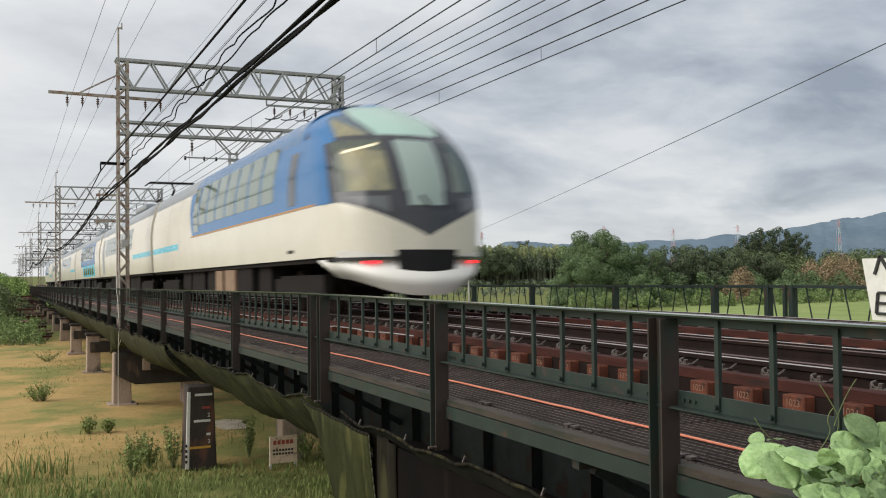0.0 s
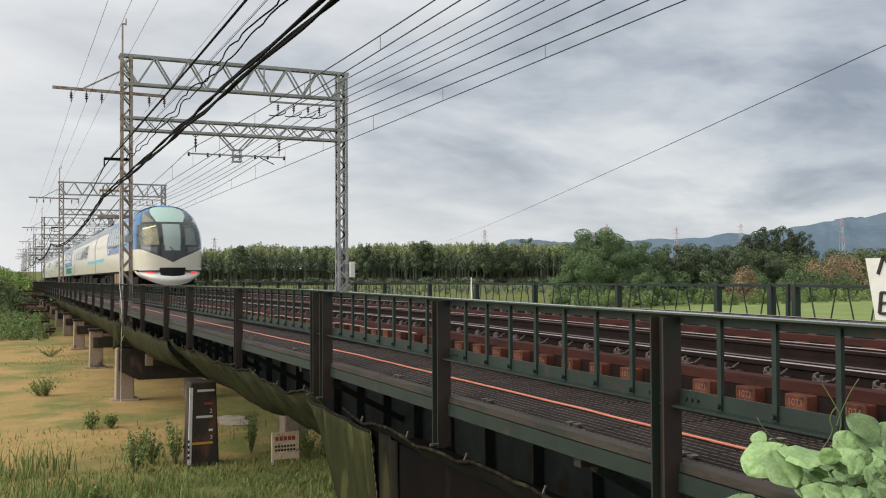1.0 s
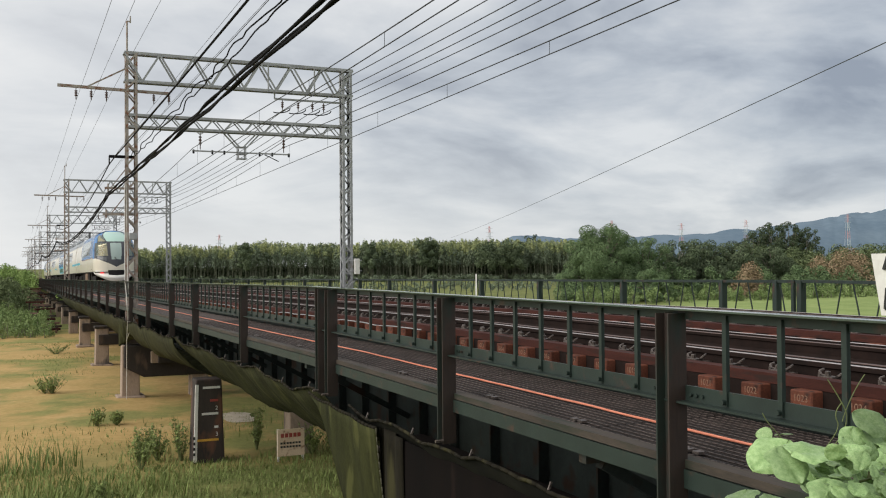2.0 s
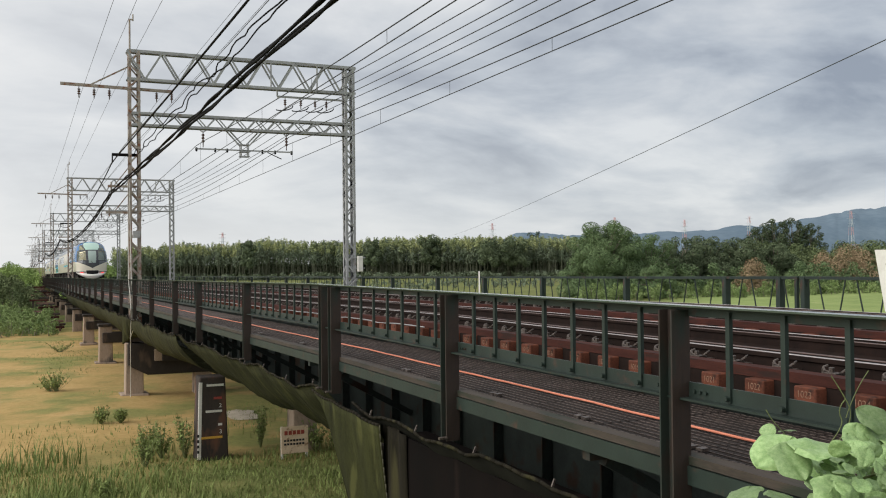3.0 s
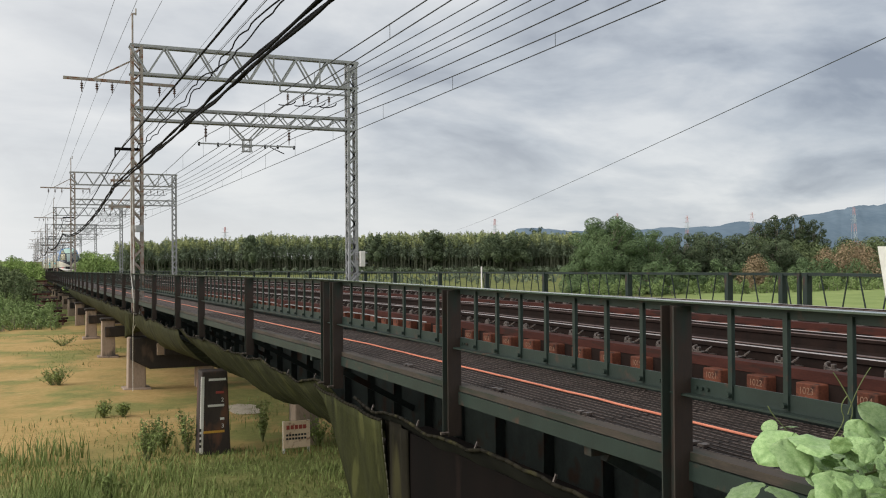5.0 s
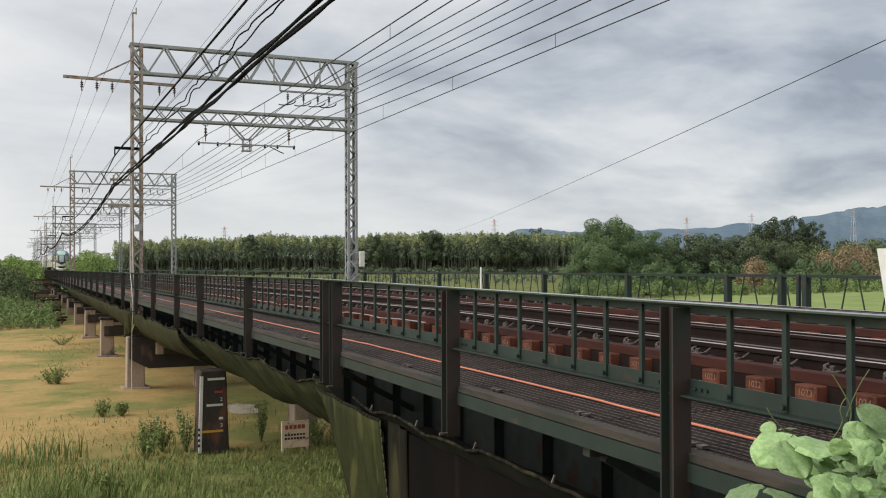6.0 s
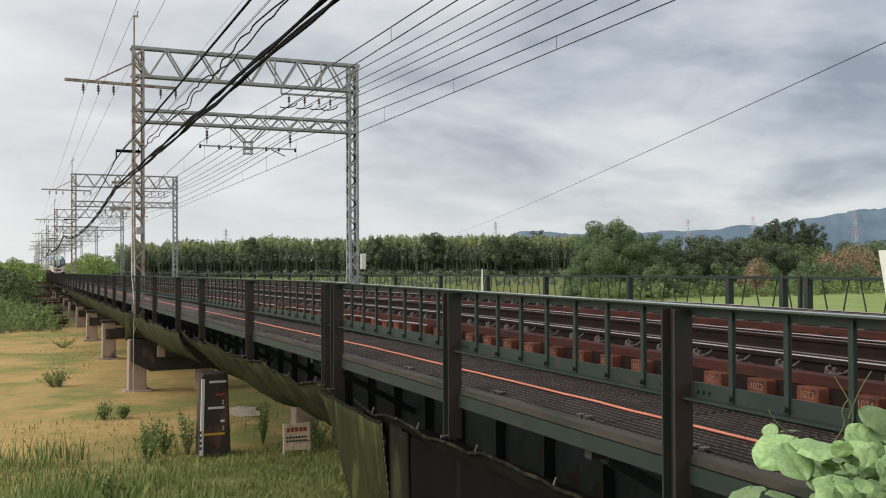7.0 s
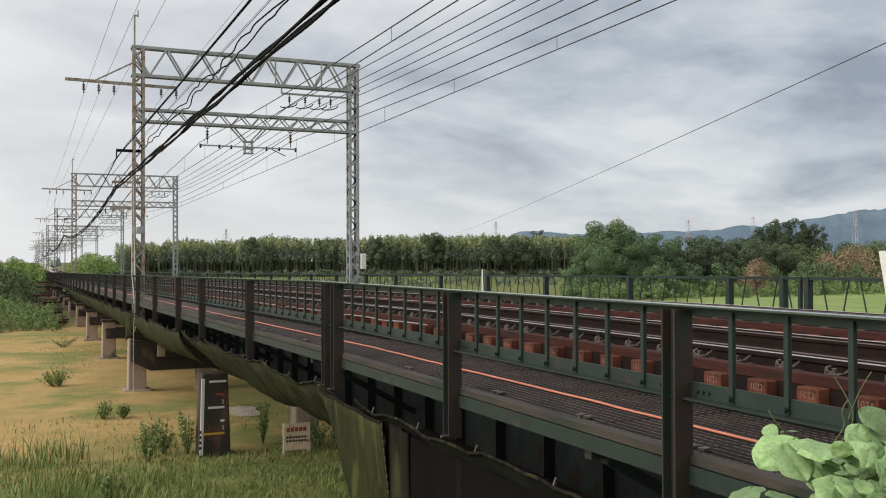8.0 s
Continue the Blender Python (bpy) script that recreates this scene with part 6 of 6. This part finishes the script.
def make_nature():
    make_forest()
    make_tree("broadleaf_tree", "large rounded green tree overgrown with climbers, behind the railway", 70.4, 105.0, 10.3, 6.2, LEAF_TREE, 3, 66, 0.10, 0.03, lean=0.6)
    make_tree("broadleaf_tree", "dark green domed tree beside the meadow", 79.0, 107.0, 8.6, 5.0, LEAF_TREE, 4, 46, 0.11, 0.03)
    make_tree("broadleaf_tree", "low green tree overgrown with climbers beside the meadow", 73.5, 98.0, 4.3, 3.6, LEAF_TREE, 5, 30, 0.11, 0.02)
    for x, y, h, r, seed in ((86.5, 110, 8.3, 5.0, 14), (93.0, 112, 8.6, 5.2, 15), (99.5, 112, 8.4, 5.0, 18), (108.0, 113, 7.6, 4.4, 19)):
        make_tree("broadleaf_tree", "dense dark green tree at the edge of the scrub", x, y, h, r, LEAF_DARK, seed, 46, 0.13, 0.03, "dense trees beside the meadow")
    for tan, h, r, seed in ((0.925, 13.4, 5.2, 6), (0.955, 15.6, 6.0, 7), (0.99, 16.0, 6.4, 16), (1.02, 14.6, 5.6, 17)):
        make_tree("evergreen_tree", "dark evergreen tree standing above the scrub", tan * 190, 190.0, h, r, LEAF_EVERGREEN, seed, 34, 0.22, 0.2, "evergreens beyond the scrub")
    make_tree("evergreen_tree", "small dark evergreen behind the bamboo wood", 163.0, 285.0, 15.6, 5.2, LEAF_EVERGREEN, 8, 24, 0.4, 0.3)
    make_scrub("tall_scrub", "tall green scrub and small trees along the meadow", 0.86, 1.28, 114, 132, 4.5, 8.0, 120, LEAF_SCRUB, 31, 0.22, 0.8)
    make_scrub("dark_scrub", "dark green bushes along the meadow", 0.74, 1.25, 104, 112, 2.0, 4.6, 90, LEAF_TREE, 32, 0.16, 0.8)
    make_scrub("withered_bushes", "brown withered bushes among green scrub", 0.905, 0.925, 100, 103, 3.4, 5.4, 6, LEAF_BROWN, 33, 0.16, 0.6)
    make_scrub("withered_thicket", "brown withered thicket among green scrub", 1.03, 1.13, 108, 114, 5.0, 7.4, 12, LEAF_BROWN, 39, 0.17, 0.6)
    make_scrub("hedge_bushes", "pale green bushes along the edge of the meadow", 0.64, 1.28, 92, 101, 0.6, 2.1, 210, LEAF_BANK, 40, 0.12)
    make_scrub("young_bamboo", "lime green young bamboo beside the bridge", 0.048, 0.078, 130, 190, 4.0, 6.5, 26, LEAF_LIME, 34, 0.18, 0.8)
    make_scrub("bank_bushes", "green bushes covering the far river bank", -0.07, 0.030, 70, 96, 0.4, 1.4, 330, LEAF_BANK, 35, 0.075, 0.7)
    make_scrub("bank_thicket", "dark green thicket on top of the river bank", -0.08, 0.018, 96, 125, 1.2, 2.8, 130, LEAF_SCRUB, 38, 0.12, 0.8)
    make_scrub("bank_trees", "green trees beyond the river bank", -0.12, 0.016, 170, 240, 3.2, 4.8, 90, LEAF_LIME, 36, 0.17, 0.8)
    make_scrub("low_bushes", "low olive bushes before the bamboo wood", 0.28, 0.72, 150, 218, 0.4, 1.3, 420, LEAF_SHADE, 37, 0.2, 0.7)
    make_hill("blue_hills", "low wooded hills tinted blue for far haze", [(0.30, 0.004), (0.45, 0.008), (0.52, 0.026), (0.56, 0.035), (0.64, 0.031), (0.70, 0.032), (0.80, 0.037), (0.92, 0.045), (1.05, 0.060), (1.12, 0.069), (1.25, 0.088), (1.5, 0.08)], 3600, 1400, HILL, 2)
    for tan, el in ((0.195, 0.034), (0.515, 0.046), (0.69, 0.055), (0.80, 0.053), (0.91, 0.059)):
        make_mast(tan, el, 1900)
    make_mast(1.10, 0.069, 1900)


make_nature()


# ---- grass on the near ground ----
def make_grass():
    rng = random.Random(77)
    b = Build()

    def blade(x, y, z, h, w, lean, th):
        i = len(b.v)
        dx, dy = math.cos(th), math.sin(th)
        ux, uy = -dy * w, dx * w
        for q, ww in ((0, 1.0), (0.55, 0.7), (1.0, 0.08)):
            ox, oy = dx * lean * q * q, dy * lean * q * q
            b.v += [(x + ox - ux * ww, y + oy - uy * ww, z + h * q), (x + ox + ux * ww, y + oy + uy * ww, z + h * q)]
        b.f += [(i, i + 1, i + 3, i + 2), (i + 2, i + 3, i + 5, i + 4)]

    for _ in range(44000):
        x, y = rng.uniform(-2.5, 12), 13 + 18 * rng.random() ** 1.3
        dens = noise.noise(Vector((x * 0.35, y * 0.35, 1)))
        edge = 24.5 + 3 * noise.noise(Vector((x * 0.3, 0, 8)))
        if y > edge and rng.random() < 0.93:
            continue
        h = (0.16 + 0.35 * max(0, dens + 0.2) + (0.30 if x < 1.2 and y < 20 else 0.0)) * rng.uniform(0.5, 1.3)
        blade(x, y, ground_height(x, y) - 0.03, h * 0.75, 0.007 + 0.008 * rng.random(), h * rng.uniform(0.1, 0.6), rng.uniform(0, 6.28))
    for _ in range(2300):
        x, y = rng.uniform(-2.2, 3.6), rng.uniform(16.5, 25.5)
        if noise.noise(Vector((x * 0.5, y * 0.5, 4))) < 0.05 * (x - 0.5):
            continue
        h = rng.uniform(0.3, 0.85) * (1.0 if x < 1.8 else 0.6)
        blade(x, y, ground_height(x, y) - 0.03, h, rng.uniform(0.008, 0.016), h * rng.uniform(0.15, 0.7), rng.uniform(0, 6.28))
    # short tufts in patches over the bare earth
    for _ in range(16000):
        x, y = rng.uniform(-3.0, 16), rng.uniform(25, 66)
        if noise.noise(Vector((x * 0.22, y * 0.16, 12))) < 0.22:
            continue
        h = rng.uniform(0.03, 0.11)
        blade(x, y, ground_height(x, y) - 0.01, h, rng.uniform(0.008, 0.014), h * rng.uniform(0.2, 0.9), rng.uniform(0, 6.28))
    tagged(new("tall_grass", b.mesh("tall_grass", GRASS)), "tall green grass growing at the foot of the levee", "grass", kind="stuff")
    for x, y, h, spread in ((1.25, 39.1, 0.85, 0.8), (1.0, 39.3, 0.6, 0.9), (2.0, 57, 0.6, 1.2), (2.2, 30.1, 0.55, 0.35), (2.75, 29.9, 0.4, 0.3), (1.6, 20.2, 0.5, 0.45), (3.75, 24.2, 1.1, 0.4), (3.2, 24.4, 0.9, 0.4), (3.0, 25.3, 0.8, 0.4), (5.75, 24.6, 1.1, 0.3), (6.9, 23.4, 0.9, 0.6), (7.4, 23.0, 0.8, 0.7), (2.7, 23.4, 0.9, 0.5)):
        t = thing("weed_clump", "leafy green weed growing from bare earth", "weed", group="weeds on the bare earth", at=(x, y, ground_height(x, y)))
        w, st = Leaves(int(x * 40 + y)), Build()
        for k in range(34):
            th = rng.uniform(0, 6.28)
            e = Vector((math.cos(th) * spread * rng.uniform(0.1, 0.8), math.sin(th) * spread * rng.uniform(0.1, 0.8), h * rng.uniform(0.45, 1.05)))
            limb(st, (0, 0, -0.05), e, 0.009, 0.003, 3)
            for q in range(3):
                w.cloud(e * (0.45 + 0.22 * q), 0.06, 3, 0.045, 1.3)
        tagged(part("stem", st, STEM, t), kind="stuff")
        part("leaves", w, LEAF_WEED, t)


make_grass()


# ---- warning sign on the riverbed ----
def make_sign():
    s = thing("notice_board", "weathered cream notice board on posts with red and black writing", "sign", at=(6.18, 22.8, GROUND_Z))
    part("board", Build().box(-0.34, 0.34, -0.02, 0.02, 0.12, 0.78), material("cream_board", (0.78, 0.62, 0.45), (0.64, 0.48, 0.34), rough=0.7, scale=5, fine=40, wear=(0.35, 0.2, 0.12)), s)
    for x in (-0.31, 0.31):
        part("sign_post", Build().bar((x, 0.04, -0.3), (x, 0.04, 0.78), 0.05), WHITE_PAINT, s)
    for k in range(5):
        part("red_bar", Build().box(-0.26 + 0.105 * k, -0.18 + 0.105 * k, -0.026, -0.02, 0.58, 0.68), RED_PAINT, s)
    for z in (0.44, 0.35):
        for k in range(7):
            part("black_bar", Build().box(-0.27 + 0.076 * k, -0.215 + 0.076 * k, -0.026, -0.02, z - 0.024, z + 0.024), INK, s)


make_sign()


# ---- white board at the end of the bridge ----
def make_board():
    s = thing("marker_board", "white marker board with black strokes hung on the railing", "sign")
    b = Build()
    out = [(0.0, 0.27), (0.05, 0.0), (0.42, 0.0), (0.42, 0.27)]
    b.v = [(x, yy, z) for yy in (-0.008, 0.008) for x, z in out]
    b.f = [(0, 1, 2, 3), (7, 6, 5, 4), (0, 4, 5, 1), (1, 5, 6, 2), (2, 6, 7, 3), (3, 7, 4, 0)]
    part("board", b, WHITE_PAINT, s)
    for a, c in (((0.075, 0.03), (0.085, 0.12)), ((0.075, 0.03), (0.16, 0.03)), ((0.08, 0.075), (0.14, 0.075)), ((0.085, 0.12), (0.16, 0.12)), ((0.07, 0.20), (0.10, 0.28)), ((0.10, 0.28), (0.15, 0.20))):
        part("stroke", Build().bar((a[0], -0.011, a[1]), (c[0], -0.011, c[1]), 0.012), INK, s)
    part("hook", Build().bar((0.3, 0.012, 0.05), (0.3, 0.012, 0.32), 0.012), GALV, s)
    s.matrix_basis = pose(3.44, 2.994, -0.235, 0, 0, -90)


make_board()


# ---- the vine beside the lens ----
def leaf_mesh(seed):
    rng = random.Random(seed)
    b = Build()
    n, m = 30, 7
    lob = rng.uniform(0.0, 0.14)

    def f(u, v):
        s = u  # 0 at the stalk, 1 at the tip
        w = 1.10 * s ** 0.48 * (1 - s) ** 0.66 * (1 + lob * math.sin(s * 9 + 1))
        side = v
        x = w * side
        y = s - 0.5 - 0.16 * abs(side) * (1 - s)
        z = 0.13 * abs(side) - 0.20 * s * s - 0.12 * abs(side) ** 3 + 0.012 * math.sin(40 * (s - 0.5 * abs(side))) * (1 - s) + 0.03 * math.sin(11 * s + 4 * side) * abs(side)
        return (x, y, z)

    b.grid(f, [i / n for i in range(n + 1)], [-1 + 2 * j / (2 * m) for j in range(2 * m + 1)])
    return b.mesh("leaf", LEAF_NEAR, True)


def make_vine():
    rng = random.Random(12)
    v = thing("climbing_vine", "broad-leaved green climbing vine with curling tendrils", "vine")
    meshes = [leaf_mesh(k) for k in range(5)]
    a = radians(24.03)
    side = Vector((math.cos(a), -math.sin(a), 0))

    def ray(px, py, d):
        """A place by its slope to the right and down from a level line along the first heading."""
        return Vector((math.sin(a) + px * math.cos(a), math.cos(a) - px * math.sin(a), -py - 0.010)) * d

    def leaf(px, py, d, size, yaw, lean, roll=0):
        """lean: degrees by which the face is turned from the sky to the lens."""
        o = part("leaf", meshes[rng.randrange(5)], LEAF_NEAR, v)
        o.matrix_basis = Matrix.Translation(ray(px, py, d)) @ Matrix.Rotation(radians(lean), 4, side) @ pose(0, 0, 0, rng.uniform(-7, 7) if size > 0.07 else rng.uniform(-25, 25), roll + (rng.uniform(-7, 7) if size > 0.07 else rng.uniform(-30, 30)), yaw) @ Matrix.Scale(size * 0.82, 4)
    # the broad leaves on top
    for q in ((0.352, 0.194, 1.50, 0.098, 100, 24, 4), (0.406, 0.190, 1.46, 0.102, -95, 26, -4), (0.374, 0.206, 1.44, 0.075, 175, 34), (0.458, 0.158, 1.5, 0.060, 30, 55), (0.44, 0.182, 1.5, 0.05, 140, 40),
              (0.466, 0.180, 1.5, 0.055, 200, 48), (0.485, 0.175, 1.52, 0.055, 160, 40), (0.3175, 0.240, 1.42, 0.070, 115, 8), (0.367, 0.246, 1.38, 0.066, 190, 30), (0.4185, 0.242, 1.36, 0.082, 150, 32), (0.366, 0.172, 1.7, 0.035, 20, 30), (0.345, 0.172, 1.6, 0.03, 60, 50)):
        leaf(*q)
    for _ in range(110):
        px = rng.uniform(0.415, 0.53)
        leaf(px, 0.188 + 0.09 * rng.random() + 0.3 * max(0.0, 0.44 - px), rng.uniform(1.30, 1.42), rng.uniform(0.018, 0.034), rng.uniform(0, 360), rng.uniform(10, 70), rng.uniform(-35, 35))
    for _ in range(330):
        px = rng.uniform(0.395, 0.53)
        py = 0.182 + 0.10 * rng.random() + 0.25 * max(0.0, 0.44 - px)
        leaf(px, py, rng.uniform(1.42, 1.8), rng.uniform(0.022, 0.050), rng.uniform(0, 360), rng.uniform(0, 80), rng.uniform(-35, 35))
    for _ in range(34):
        px = rng.uniform(0.32, 0.6)
        leaf(px, 0.30 + 0.12 * max(0, 0.38 - px) + rng.uniform(0, 0.06), rng.uniform(1.45, 1.7), rng.uniform(0.045, 0.08), rng.uniform(0, 360), rng.uniform(10, 60), rng.uniform(-20, 20))

    def tendril(pts, r):
        c = bpy.data.curves.new("tendril", "CURVE")
        c.dimensions, c.bevel_depth = "3D", r
        sp = c.splines.new("NURBS")
        sp.points.add(len(pts) - 1)
        for q, p in zip(sp.points, pts):
            q.co = (*ray(*p), 1)
        sp.use_endpoint_u, sp.order_u = True, 3
        c.materials.append(STEM)
        o = new("tendril", c)
        o.parent = v
    # stems that climb from the levee
    for k in range(5):
        px, dd = 0.36 + 0.05 * k, 1.55 + 0.08 * (k % 3)
        foot = ray(px, 0.9, dd)
        drop = (-ground_height(foot.x, foot.y)) / dd + 0.01
        tendril([(px, drop, dd), (px + 0.03, 0.75, dd), (px - 0.02, 0.5, dd), (px + 0.01, 0.3, dd)], 0.006)
    for _ in range(110):
        leaf(rng.uniform(0.34, 0.6), rng.uniform(0.3, 1.0), rng.uniform(1.5, 1.75), rng.uniform(0.05, 0.09), rng.uniform(0, 360), rng.uniform(0, 60), rng.uniform(-20, 20))
    tendril([(0.40, 0.30, 1.6), (0.41, 0.20, 1.6), (0.44, 0.16, 1.6), (0.425, 0.13, 1.6), (0.415, 0.115, 1.6)], 0.0010)
    tendril([(0.43, 0.16, 1.6), (0.44, 0.13, 1.6), (0.455, 0.11, 1.6)], 0.0008)
    tendril([(0.40, 0.22, 1.6), (0.36, 0.17, 1.6), (0.35, 0.16, 1.6), (0.345, 0.15, 1.6)], 0.0009)
    tendril([(0.40, 0.20, 1.6), (0.43, 0.17, 1.6), (0.42, 0.15, 1.6), (0.43, 0.14, 1.6)], 0.0009)
    tendril([(0.33, 0.3, 1.5), (0.38, 0.25, 1.5), (0.45, 0.22, 1.5), (0.55, 0.2, 1.5)], 0.002)
    tendril([(0.45, 0.34, 1.6), (0.44, 0.26, 1.6), (0.47, 0.18, 1.6)], 0.003)


make_vine()


# ---- a single wire across the meadow ----
def far_wire():
    a = radians(24.03)
    def at(px, el, d):
        return ((math.sin(a) + px * math.cos(a)) * d, (math.cos(a) - px * math.sin(a)) * d, el * d)
    pts = []
    p, q = Vector(at(0.50, 0.2425, 24)), Vector(at(0.0156, 0.029, 190))
    for k in range(25):
        u = k / 24
        s = p.lerp(q, u)
        pts.append((s.x, s.y, s.z - 1.3 * u * (1 - u)))
    wire("service_wire", "single dark wire crossing over to the wood", pts, 0.014, WIRE)


far_wire()


# ---- what moves ----
SPEED, START = 26.3, 13.65


def motions():
    """The train runs away over the bridge at an even speed, each car following the fall of the line."""
    for car, back, turn in CARS:
        rows = []
        for k in range(0, 33):
            t = 0.25 * k
            y = START + SPEED * t + back
            a = y - 21.0 if turn else y
            fall = math.degrees(math.atan2(dip(a + 18) - dip(a + 3), 15.0))
            rows.append((t, pose(NEAR_X, y, RAIL_Z + dip(y), -fall if turn else fall, 0, turn)))
        walk(car, rows)


motions()
